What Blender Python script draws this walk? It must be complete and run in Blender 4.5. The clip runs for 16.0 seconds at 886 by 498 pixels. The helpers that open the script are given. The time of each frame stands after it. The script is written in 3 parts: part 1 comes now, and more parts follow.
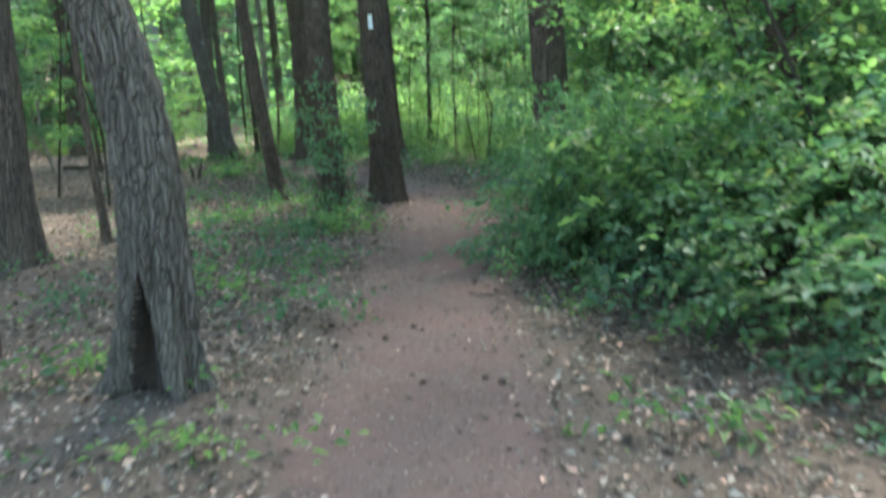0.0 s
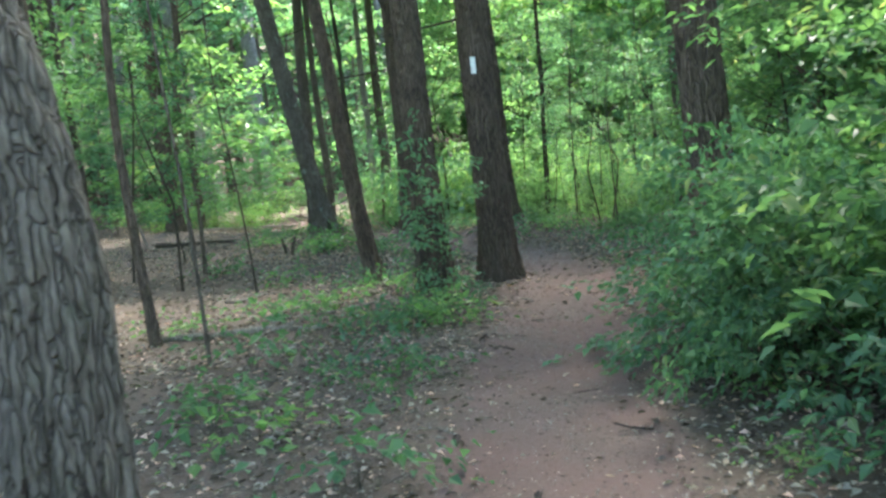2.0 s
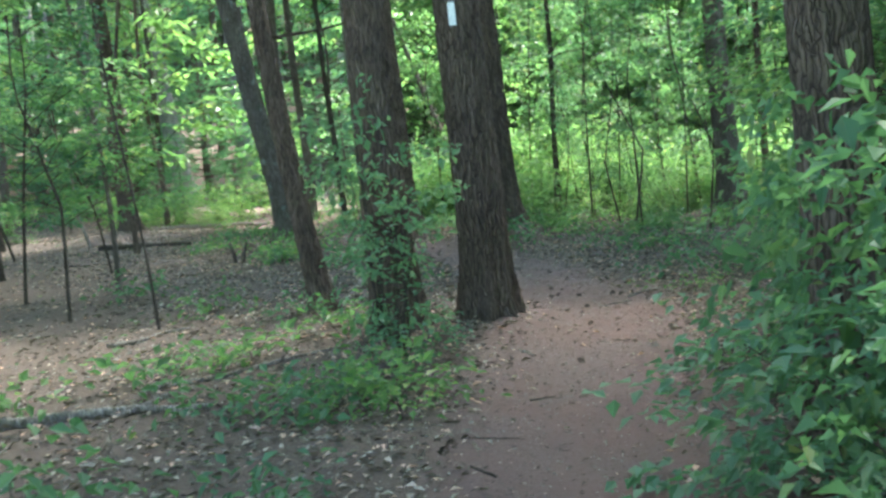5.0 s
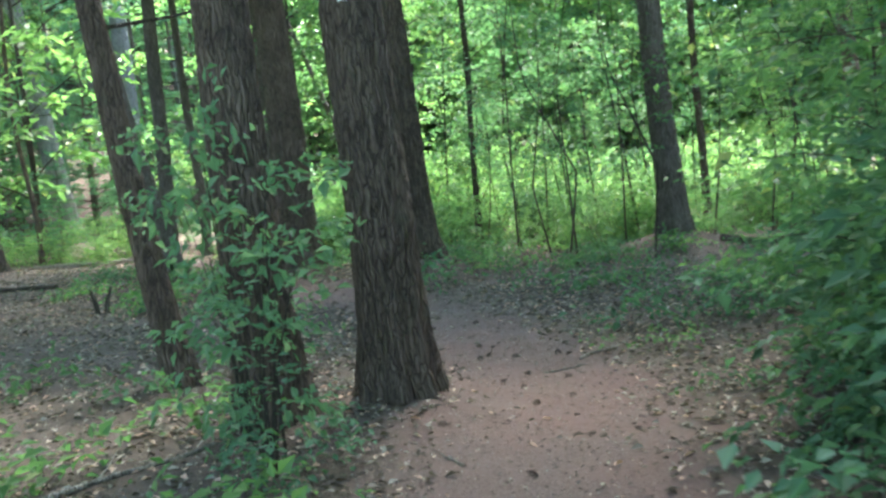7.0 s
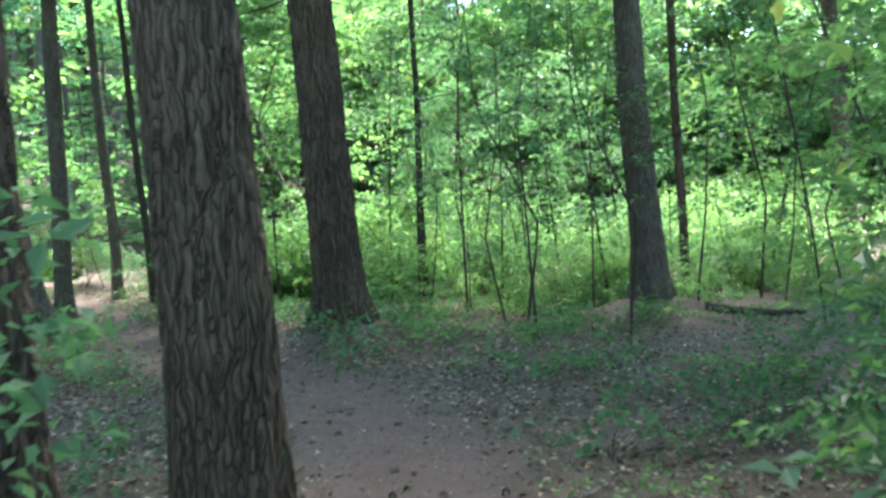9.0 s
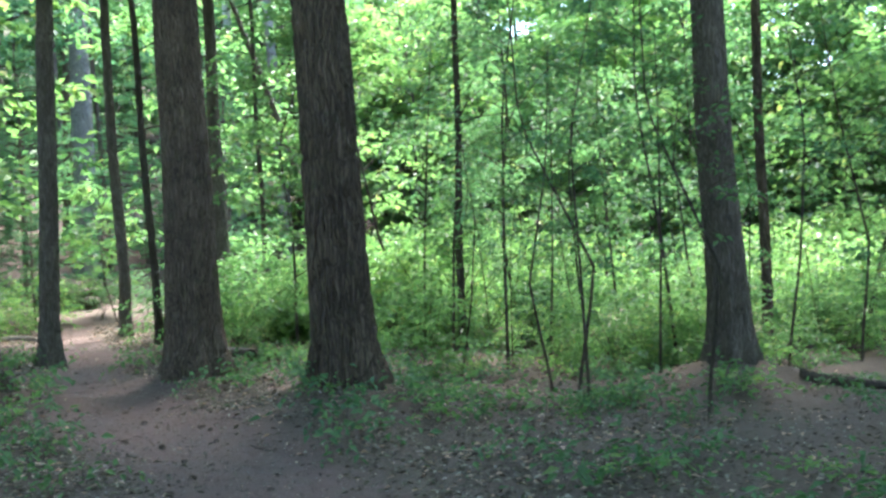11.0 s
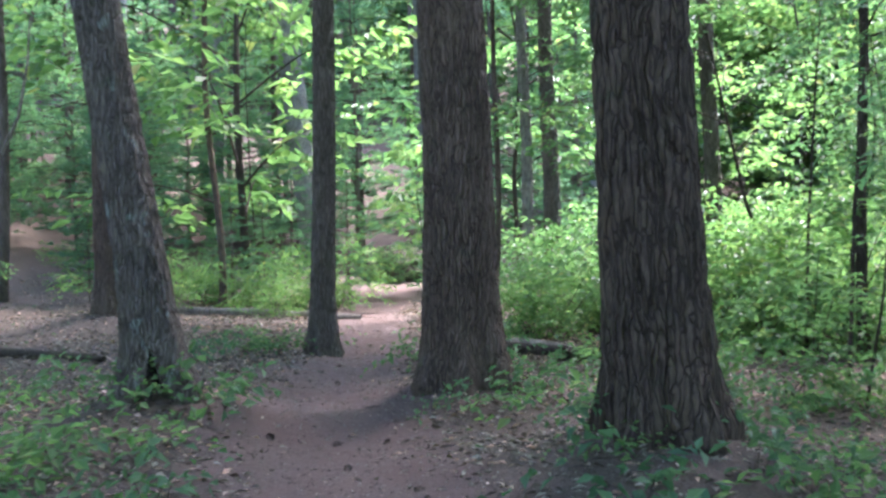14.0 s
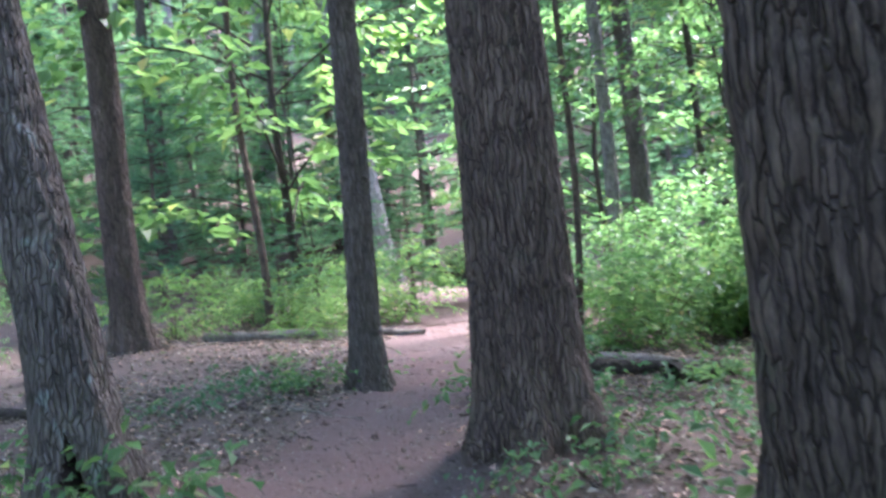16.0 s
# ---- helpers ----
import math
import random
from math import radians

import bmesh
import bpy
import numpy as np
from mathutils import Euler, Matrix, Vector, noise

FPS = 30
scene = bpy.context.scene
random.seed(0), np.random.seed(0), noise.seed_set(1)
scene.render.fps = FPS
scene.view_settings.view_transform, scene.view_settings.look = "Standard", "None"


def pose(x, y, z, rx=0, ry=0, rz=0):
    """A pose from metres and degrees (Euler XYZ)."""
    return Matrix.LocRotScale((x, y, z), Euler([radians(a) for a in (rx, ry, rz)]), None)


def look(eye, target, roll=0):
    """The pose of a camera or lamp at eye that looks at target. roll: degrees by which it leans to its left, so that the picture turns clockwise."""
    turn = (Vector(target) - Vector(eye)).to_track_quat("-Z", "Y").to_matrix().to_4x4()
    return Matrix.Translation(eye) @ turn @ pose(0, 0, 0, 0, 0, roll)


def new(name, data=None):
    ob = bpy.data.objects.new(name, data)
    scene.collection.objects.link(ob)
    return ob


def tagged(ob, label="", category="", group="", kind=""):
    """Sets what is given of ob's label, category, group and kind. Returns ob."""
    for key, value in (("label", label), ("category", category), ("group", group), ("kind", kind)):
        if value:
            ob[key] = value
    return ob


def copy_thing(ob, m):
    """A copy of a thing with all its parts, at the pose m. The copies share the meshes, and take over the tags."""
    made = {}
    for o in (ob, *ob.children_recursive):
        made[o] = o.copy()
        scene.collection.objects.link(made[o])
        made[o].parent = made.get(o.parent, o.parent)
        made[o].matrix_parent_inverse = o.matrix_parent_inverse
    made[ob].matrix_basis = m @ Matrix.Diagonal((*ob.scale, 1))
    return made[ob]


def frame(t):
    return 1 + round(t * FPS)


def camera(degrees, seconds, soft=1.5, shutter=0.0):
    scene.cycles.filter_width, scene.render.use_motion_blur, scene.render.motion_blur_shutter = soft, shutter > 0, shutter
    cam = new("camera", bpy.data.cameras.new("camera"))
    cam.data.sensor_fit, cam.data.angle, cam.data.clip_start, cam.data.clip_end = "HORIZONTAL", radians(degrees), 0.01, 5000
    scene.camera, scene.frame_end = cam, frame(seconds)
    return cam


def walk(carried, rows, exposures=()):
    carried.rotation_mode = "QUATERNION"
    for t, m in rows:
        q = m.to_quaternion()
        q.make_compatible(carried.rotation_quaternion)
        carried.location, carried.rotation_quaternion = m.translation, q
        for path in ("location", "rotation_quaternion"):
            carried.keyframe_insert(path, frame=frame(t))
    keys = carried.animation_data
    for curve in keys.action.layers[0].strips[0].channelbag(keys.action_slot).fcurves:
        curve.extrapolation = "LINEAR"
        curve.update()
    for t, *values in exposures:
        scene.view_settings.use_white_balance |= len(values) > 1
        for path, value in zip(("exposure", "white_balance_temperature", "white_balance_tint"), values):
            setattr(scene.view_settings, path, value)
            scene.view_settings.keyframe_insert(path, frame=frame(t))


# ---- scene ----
cam = camera(44.5, 16.0, soft=2.7, shutter=0.5)
# seconds, place of the eye, turn about x, y and z
ROWS = [
    (0, -0.095, -2.791, 1.501, 83.69, 4.25, -0.25),
    (0.5, -0.063, -2.041, 1.517, 87.55, 4.13, 0.62),
    (1, -0.070, -1.412, 1.542, 86.07, 7.55, 1.98),
    (1.5, -0.120, -0.750, 1.493, 86.93, 3.41, 8.51),
    (2, -0.145, -0.195, 1.520, 87.49, 6.48, 5.90),
    (2.5, -0.160, 0.451, 1.521, 87.87, 4.57, 6.29),
    (3, -0.172, 1.039, 1.519, 88.35, 6.93, 5.03),
    (3.5, -0.162, 1.706, 1.495, 88.79, 5.06, 6.81),
    (6, -0.151, 4.604, 1.669, 86.00, 6.96, 6.18),
    (6.5, -0.165, 5.225, 1.632, 86.25, 3.73, 5.54),
    (7, -0.257, 5.894, 1.643, 87.89, 7.18, 1.95),
    (7.5, -0.332, 6.512, 1.667, 87.63, 3.16, 2.24),
    (8, -0.277, 7.231, 1.659, 87.82, 4.88, -0.67),
    (10.5, 0.208, 10.313, 1.936, 92.39, 5.03, 1.02),
    (11, 0.200, 10.923, 1.873, 91.77, 3.68, 2.70),
    (11.5, 0.230, 11.570, 1.873, 91.10, 5.52, 3.29),
    (12, 0.229, 12.212, 1.878, 90.92, 2.72, 6.71),
    (12.5, 0.188, 12.818, 1.886, 90.02, 4.60, 10.42),
    (13, 0.152, 13.521, 1.848, 92.81, 4.25, 15.14),
    (13.5, 0.064, 14.148, 1.828, 92.56, 5.60, 17.18),
    (14, -0.038, 14.854, 1.899, 91.38, 1.92, 22.36),
    (14.5, -0.213, 15.463, 1.850, 91.66, 3.65, 22.72),
    (15, -0.364, 16.058, 1.878, 93.60, 5.88, 25.10),
    (15.5, -0.609, 16.649, 1.912, 90.89, 5.29, 24.65),
    (16, -0.786, 17.238, 2.003, 91.38, 6.13, 27.15),
]
walk(cam, [(t, pose(x, y, z, rx, ry, rz)) for t, x, y, z, rx, ry, rz in ROWS],
     exposures=[(0.0, 3.08, 6400, 7), (3.5, 3.32, 6350, 6), (8.0, 3.35, 6200, 5), (11.0, 3.22, 6100, 10), (13.0, 3.2, 6000, 22), (14.5, 3.35, 5800, 28), (16.0, 3.5, 5700, 33)])

# ---- sky and sun ----
SUN_EL, SUN_AZ = 60.0, 18.0          # elevation; azimuth clockwise from +y
world = bpy.data.worlds.new("sky")
scene.world = world
world.use_nodes = True
wt = world.node_tree
sky = wt.nodes.new("ShaderNodeTexSky")
sky.sky_type = "NISHITA"
sky.sun_disc = False
sky.sun_elevation, sky.sun_rotation = radians(SUN_EL), radians(SUN_AZ)
wt.nodes["Background"].inputs["Strength"].default_value = 0.15
wt.links.new(sky.outputs[0], wt.nodes["Background"].inputs["Color"])
sun = new("sun", bpy.data.lights.new("sun", "SUN"))
sun.data.energy, sun.data.angle, sun.data.color = 3.5, radians(19), (1.0, 0.95, 0.86)
az, el = radians(SUN_AZ), radians(SUN_EL)
toward = Vector((math.sin(az) * math.cos(el), math.cos(az) * math.cos(el), math.sin(el)))
sun.matrix_world = look(toward * 60, (0, 0, 0))

rng = np.random.default_rng(7)
rnd = random.Random(11)


# ---- materials ----
def shader(name):
    m = bpy.data.materials.new(name)
    m.use_nodes = True
    nt = m.node_tree
    return m, nt, nt.nodes["Principled BSDF"]


def ramp(nt, fac, stops):
    n = nt.nodes.new("ShaderNodeValToRGB")
    els = n.color_ramp.elements
    while len(els) < len(stops):
        els.new(0.5)
    for e, (p, c) in zip(els, stops):
        e.position, e.color = p, (*c, 1)
    nt.links.new(fac, n.inputs[0])
    return n.outputs[0]


def noise_node(nt, vec, scale, detail=4.0, rough=0.6):
    n = nt.nodes.new("ShaderNodeTexNoise")
    n.inputs["Scale"].default_value, n.inputs["Detail"].default_value, n.inputs["Roughness"].default_value = scale, detail, rough
    nt.links.new(vec, n.inputs["Vector"])
    return n.outputs["Fac"]


def mix(nt, fac, a, b, blend="MIX"):
    n = nt.nodes.new("ShaderNodeMix")
    n.data_type, n.blend_type = "RGBA", blend
    for sock, v in ((n.inputs[0], fac), (n.inputs[6], a), (n.inputs[7], b)):
        if isinstance(v, (int, float)):
            sock.default_value = v
        elif isinstance(v, tuple):
            sock.default_value = (*v, 1)
        else:
            nt.links.new(v, sock)
    return n.outputs[2]


def bump(nt, height, strength, distance, b):
    n = nt.nodes.new("ShaderNodeBump")
    n.inputs["Strength"].default_value, n.inputs["Distance"].default_value = strength, distance
    nt.links.new(height, n.inputs["Height"])
    nt.links.new(n.outputs[0], b.inputs["Normal"])


def coords(nt, scale=(1, 1, 1)):
    tc = nt.nodes.new("ShaderNodeTexCoord")
    mp = nt.nodes.new("ShaderNodeMapping")
    mp.inputs["Scale"].default_value = scale
    nt.links.new(tc.outputs["Object"], mp.inputs[0])
    return mp.outputs[0]


def bark_material(name, dark, mid, light, lichen=0.0, plates=38.0):
    m, nt, b = shader(name)
    v = coords(nt, (1, 1, 0.22))
    fine = noise_node(nt, v, 46, 6, 0.72)
    base = ramp(nt, fine, [(0.3, dark), (0.5, mid), (0.72, light)])
    v2 = coords(nt, (1, 1, 0.6))
    blot = noise_node(nt, v2, 3.1, 3)
    base = mix(nt, ramp(nt, blot, [(0.42, (0, 0, 0)), (0.7, (0.55, 0.55, 0.55))]), base, (light[0] * 1.15, light[1] * 1.12, light[2] * 1.08))
    moss = noise_node(nt, coords(nt), 5.5, 4)
    base = mix(nt, ramp(nt, moss, [(0.6, (0, 0, 0)), (0.75, (0.45, 0.45, 0.45))]), base, (0.06, 0.085, 0.045))
    if lichen:
        li = noise_node(nt, coords(nt, (1, 1, 0.7)), 6.5, 5, 0.55)
        base = mix(nt, ramp(nt, li, [(0.63 - lichen, (0, 0, 0)), (0.68 - lichen, (0.8, 0.8, 0.8))]), base, (0.27, 0.30, 0.27))
    # elongated plates parted by cracks
    tc = nt.nodes.new("ShaderNodeTexCoord")
    warp = nt.nodes.new("ShaderNodeTexNoise")
    warp.inputs["Scale"].default_value, warp.inputs["Detail"].default_value = 7.0, 3.0
    nt.links.new(tc.outputs["Object"], warp.inputs["Vector"])
    sc = nt.nodes.new("ShaderNodeVectorMath")
    sc.operation = "MULTIPLY_ADD"
    sc.inputs[1].default_value = (0.07, 0.07, 0.2)
    nt.links.new(warp.outputs["Color"], sc.inputs[0])
    nt.links.new(tc.outputs["Object"], sc.inputs[2])
    st = nt.nodes.new("ShaderNodeMapping")
    st.inputs["Scale"].default_value = (1, 1, 0.08)
    nt.links.new(sc.outputs[0], st.inputs[0])
    vo = nt.nodes.new("ShaderNodeTexVoronoi")
    vo.feature = "DISTANCE_TO_EDGE"
    vo.inputs["Scale"].default_value = plates
    nt.links.new(st.outputs[0], vo.inputs["Vector"])
    plate = ramp(nt, vo.outputs["Distance"], [(0.0, (0.12, 0.12, 0.12)), (0.09, (0.7, 0.7, 0.7)), (0.34, (1, 1, 1))])
    base = mix(nt, plate, (dark[0] * 0.85, dark[1] * 0.85, dark[2] * 0.85), base)
    nt.links.new(base, b.inputs["Base Color"])
    b.inputs["Roughness"].default_value = 0.9
    b.inputs["Specular IOR Level"].default_value = 0.2
    bump(nt, mix(nt, 0.3, plate, fine), 1.0, 0.035, b)
    return m


def leaf_material(name, a, c, d, glow=0.45, gloss=0.42, pale=0.93):
    m, nt, b = shader(name)
    geo = nt.nodes.new("ShaderNodeNewGeometry")
    info = nt.nodes.new("ShaderNodeObjectInfo")
    col = ramp(nt, geo.outputs["Random Per Island"], [(0.0, a), (0.55, c), (pale, d), (1.0, (d[0] * 1.6, d[1] * 1.1, d[2]))])
    tone = ramp(nt, info.outputs["Random"], [(0.0, (0.78, 0.85, 0.9)), (1.0, (1.15, 1.1, 0.95))])
    col = mix(nt, 1.0, col, tone, "MULTIPLY")
    nt.links.new(col, b.inputs["Base Color"])
    b.inputs["Roughness"].default_value = gloss
    b.inputs["Specular IOR Level"].default_value = 0.3
    tr = nt.nodes.new("ShaderNodeBsdfTranslucent")
    nt.links.new(mix(nt, 1.0, col, (1.45, 1.78, 1.15), "MULTIPLY"), tr.inputs["Color"])
    mx = nt.nodes.new("ShaderNodeMixShader")
    mx.inputs[0].default_value = glow
    nt.links.new(b.outputs[0], mx.inputs[1])
    nt.links.new(tr.outputs[0], mx.inputs[2])
    nt.links.new(mx.outputs[0], nt.nodes["Material Output"].inputs["Surface"])
    return m


BARK_DARK = bark_material("bark_dark", (0.052, 0.037, 0.029), (0.115, 0.083, 0.064), (0.21, 0.157, 0.120))
BARK_GREY = bark_material("bark_grey", (0.062, 0.050, 0.041), (0.125, 0.102, 0.084), (0.22, 0.182, 0.15))
BARK_LICHEN = bark_material("bark_lichen", (0.065, 0.054, 0.045), (0.13, 0.109, 0.092), (0.225, 0.192, 0.162), 0.03)
BARK_PLATES = bark_material("bark_broad_plates", (0.034, 0.025, 0.019), (0.080, 0.058, 0.043), (0.15, 0.110, 0.080), 0.0, 30.0)
BARK_PALE = bark_material("bark_pale", (0.12, 0.11, 0.10), (0.28, 0.26, 0.23), (0.45, 0.43, 0.40))
BARK_WHITE = bark_material("bark_white", (0.25, 0.24, 0.22), (0.62, 0.60, 0.56), (0.78, 0.77, 0.74))
TWIG = bark_material("twig_bark", (0.04, 0.032, 0.025), (0.07, 0.056, 0.044), (0.11, 0.09, 0.07))
DEADWOOD = bark_material("deadwood", (0.13, 0.11, 0.09), (0.25, 0.22, 0.19), (0.40, 0.37, 0.33))
LEAF = leaf_material("leaf_green", (0.058, 0.113, 0.055), (0.088, 0.158, 0.076), (0.13, 0.203, 0.095), 0.48, 0.5)
LEAF_BLUE = leaf_material("leaf_cool_green", (0.056, 0.112, 0.066), (0.084, 0.158, 0.088), (0.125, 0.205, 0.115), 0.42, 0.6)
LEAF_BRIGHT = leaf_material("leaf_light_green", (0.085, 0.152, 0.064), (0.122, 0.202, 0.088), (0.172, 0.250, 0.11), 0.56)
NEEDLE = leaf_material("needle_green", (0.075, 0.150, 0.095), (0.105, 0.195, 0.125), (0.14, 0.235, 0.15), 0.45, 0.5)
LEAF_PALE = leaf_material("leaf_pale_green", (0.085, 0.160, 0.095), (0.12, 0.205, 0.125), (0.165, 0.25, 0.16), 0.42, 0.6)
LITTER = leaf_material("dead_leaf", (0.060, 0.044, 0.034), (0.14, 0.107, 0.085), (0.38, 0.33, 0.285), 0.08, 0.7, 0.8)
PAINT, pnt, pb = shader("blaze_paint")
pcol = ramp(pnt, noise_node(pnt, coords(pnt), 40, 5), [(0.3, (0.55, 0.55, 0.54)), (0.5, (0.8, 0.8, 0.79))])
pnt.links.new(pcol, pb.inputs["Base Color"])
pb.inputs["Roughness"].default_value = 0.6


def ground_material():
    m, nt, b = shader("forest_soil")
    v = coords(nt)
    at = nt.nodes.new("ShaderNodeAttribute")
    at.attribute_name = "trodden"
    fine, mid, big = noise_node(nt, v, 55, 6, 0.75), noise_node(nt, v, 9, 5, 0.65), noise_node(nt, v, 1.3, 4)
    duff = ramp(nt, fine, [(0.3, (0.042, 0.032, 0.026)), (0.5, (0.104, 0.080, 0.064)), (0.68, (0.20, 0.162, 0.137))])
    duff = mix(nt, ramp(nt, mid, [(0.4, (0, 0, 0)), (0.65, (0.5, 0.5, 0.5))]), duff, (0.135, 0.094, 0.074))
    soil = ramp(nt, fine, [(0.28, (0.072, 0.050, 0.041)), (0.5, (0.130, 0.093, 0.082)), (0.75, (0.20, 0.152, 0.138))])
    soil = mix(nt, ramp(nt, big, [(0.4, (0, 0, 0)), (0.65, (0.6, 0.6, 0.6))]), soil, (0.148, 0.089, 0.077))
    # the trodden edge is broken up
    add = nt.nodes.new("ShaderNodeMath")
    add.operation = "ADD"
    sub = nt.nodes.new("ShaderNodeMath")
    sub.operation = "SUBTRACT"
    sub.inputs[1].default_value = 0.5
    nt.links.new(mid, sub.inputs[0])
    nt.links.new(at.outputs["Fac"], add.inputs[0])
    nt.links.new(sub.outputs[0], add.inputs[1])
    mask = ramp(nt, add.outputs[0], [(0.3, (0, 0, 0)), (0.65, (1, 1, 1))])
    nt.links.new(mix(nt, mask, duff, soil), b.inputs["Base Color"])
    b.inputs["Roughness"].default_value = 0.95
    b.inputs["Specular IOR Level"].default_value = 0.15
    bump(nt, mix(nt, 0.5, fine, mid), 0.9, 0.03, b)
    return m


SOIL = ground_material()
# dark brown to near-black, standing in for the shade inside trunk hollows
HOLLOW_SHADE, rnt, rb = shader("rotten_heartwood")
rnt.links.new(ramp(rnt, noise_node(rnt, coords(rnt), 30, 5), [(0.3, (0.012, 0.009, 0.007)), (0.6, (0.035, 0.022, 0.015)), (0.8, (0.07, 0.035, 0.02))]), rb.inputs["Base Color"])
rb.inputs["Roughness"].default_value = 1.0

# ---- the lie of the land ----
PATH = [(-0.2, -14), (-0.22, -4), (-0.26, 1.8), (-0.26, 5.9), (-0.25, 8.2), (-0.1, 10.6), (0.0, 12.5), (-0.15, 14.0), (-0.5, 15.6), (-1.0, 17.2),
        (-1.95, 18.8), (-3.3, 20.8), (-4.1, 22.4), (-4.85, 24.0), (-5.6, 26.0), (-7.7, 30.3), (-9.1, 33.9), (-12, 40), (-17, 48)]
PX = np.array(PATH)


def path_distance(x, y):
    best = np.full(np.shape(x), 1e9)
    for (ax, ay), (bx, by) in zip(PX[:-1], PX[1:]):
        dx, dy = bx - ax, by - ay
        k = np.clip(((x - ax) * dx + (y - ay) * dy) / (dx * dx + dy * dy), 0, 1)
        best = np.minimum(best, np.hypot(x - ax - k * dx, y - ay - k * dy))
    return best


MOUNDS = [(-0.89, 12.53, 0.06, 0.7), (-1.62, 12.28, 0.01, 0.6), (-1.13, 20.44, 0.35, 0.9), (-3.11, 22.67, 0.18, 0.9), (-4.71, 21.02, 0.28, 0.8), (-1.63, 2.7, 0.12, 0.6), (-6.01, 25.74, -0.03, 0.7), (2.64, 22.49, 0.28, 0.8), (-3.72, 6.33, 0.22, 1.2), (-9.89, 26.88, 0.20, 1.2)]


def height(x, y):
    x, y = np.asarray(x, float), np.asarray(y, float)
    z = -0.0474 * 22 * np.tanh(x / 22) + 0.0332 * 60 * np.tanh(y / 60)
    d = -0.82 * (x + 11) + 0.57 * (y - 40)
    soft = np.logaddexp(0, d / 2.5) * 2.5
    z = z + 0.42 * 70 * np.tanh(soft / 70)
    for mx, my, h, w in MOUNDS:
        z = z + h * np.exp(-((x - mx) ** 2 + (y - my) ** 2) / (w * w))
    z = z - 0.05 * np.exp(-(path_distance(x, y) / 0.55) ** 4) + 0.02
    z = z + 0.025 * np.sin(x * 2.3 + 1.1 * np.sin(y * 1.7)) * np.sin(y * 1.9 + x * 0.6) + 0.012 * np.sin(x * 7.1 + y * 3.3) * np.sin(y * 6.3 - x * 2.2)
    return z


def gz(x, y):
    return float(height(x, y))


def mesh_object(name, verts, faces, material, parent=None, smooth=True):
    me = bpy.data.meshes.new(name)
    v = np.asarray(verts, np.float32)
    f = np.asarray(faces, np.int32)
    n, k = f.shape
    me.vertices.add(len(v))
    me.vertices.foreach_set("co", v.ravel())
    me.loops.add(n * k)
    me.loops.foreach_set("vertex_index", f.ravel())
    me.polygons.add(n)
    me.polygons.foreach_set("loop_start", np.arange(0, n * k, k, dtype=np.int32))
    me.update(calc_edges=True)
    me.polygons.foreach_set("use_smooth", np.full(n, smooth))
    me.materials.append(material)
    ob = new(name, me)
    if parent:
        ob.parent = parent
    return ob


def axis_steps(edges):
    out = []
    for a, b, s in edges:
        out += list(np.arange(a, b, s))
    return np.array(out + [edges[-1][1]])


xs = axis_steps([(-600, -60, 60), (-60, -14, 2.0), (-14, -5, 0.4), (-5, 3, 0.1), (3, 8, 0.4), (8, 60, 2.0), (60, 600, 60)])
ys = axis_steps([(-600, -60, 60), (-60, -6, 3.0), (-6, 0, 0.4), (0, 25, 0.1), (25, 36, 0.35), (36, 80, 2.0), (80, 600, 40)])
gx, gy = np.meshgrid(xs, ys)
nx, ny = len(xs), len(ys)
idx = np.arange(nx * ny).reshape(ny, nx)
quads = np.stack([idx[:-1, :-1], idx[:-1, 1:], idx[1:, 1:], idx[1:, :-1]], -1).reshape(-1, 4)
ground = mesh_object("ground", np.stack([gx, gy, height(gx, gy)], -1).reshape(-1, 3), quads, SOIL)
tread = ground.data.attributes.new("trodden", "FLOAT", "POINT")
pd = path_distance(gx, gy).ravel()
half = 0.62 + 0.18 * np.exp(-((gy.ravel() - 20.5) / 2.2) ** 2) + 0.2 * np.exp(-((gy.ravel() - 12) / 2.5) ** 2)
worn = np.clip((37.5 - gy.ravel()) / 3.0, 0, 1)          # the path is lost in litter past the far bend
tread.data.foreach_set("value", np.clip(worn * (1.0 - 0.5 * (pd / half) ** 2), 0, 1).astype(np.float32))
tagged(ground, "forest floor of brown leaf litter with a trodden reddish earth path", "ground", kind="structure")


# ---- builders of growing things ----
def tube(points, radii, sides=8):
    """Verts and quads of a tapering tube along points."""
    p = np.asarray(points, float)
    t = np.gradient(p, axis=0)
    t /= np.linalg.norm(t, axis=1)[:, None]
    ref = np.array([0.0, 0.0, 1.0]) if abs(t[0][2]) < 0.8 else np.array([1.0, 0.0, 0.0])
    a = np.cross(t, ref)
    a /= np.linalg.norm(a, axis=1)[:, None]
    b = np.cross(t, a)
    th = np.linspace(0, 2 * np.pi, sides, endpoint=False)
    r = np.asarray(radii, float)[:, None, None]
    v = p[:, None] + r * (np.cos(th)[None, :, None] * a[:, None] + np.sin(th)[None, :, None] * b[:, None])
    n = len(p)
    i = np.arange(n * sides).reshape(n, sides)
    j = np.roll(i, -1, 1)
    q = np.stack([i[:-1], j[:-1], j[1:], i[1:]], -1).reshape(-1, 4)
    return v.reshape(-1, 3), q


def joined(pieces):
    vs, fs, o = [], [], 0
    for v, f in pieces:
        vs.append(v)
        fs.append(f + o)
        o += len(v)
    return np.concatenate(vs), np.concatenate(fs)


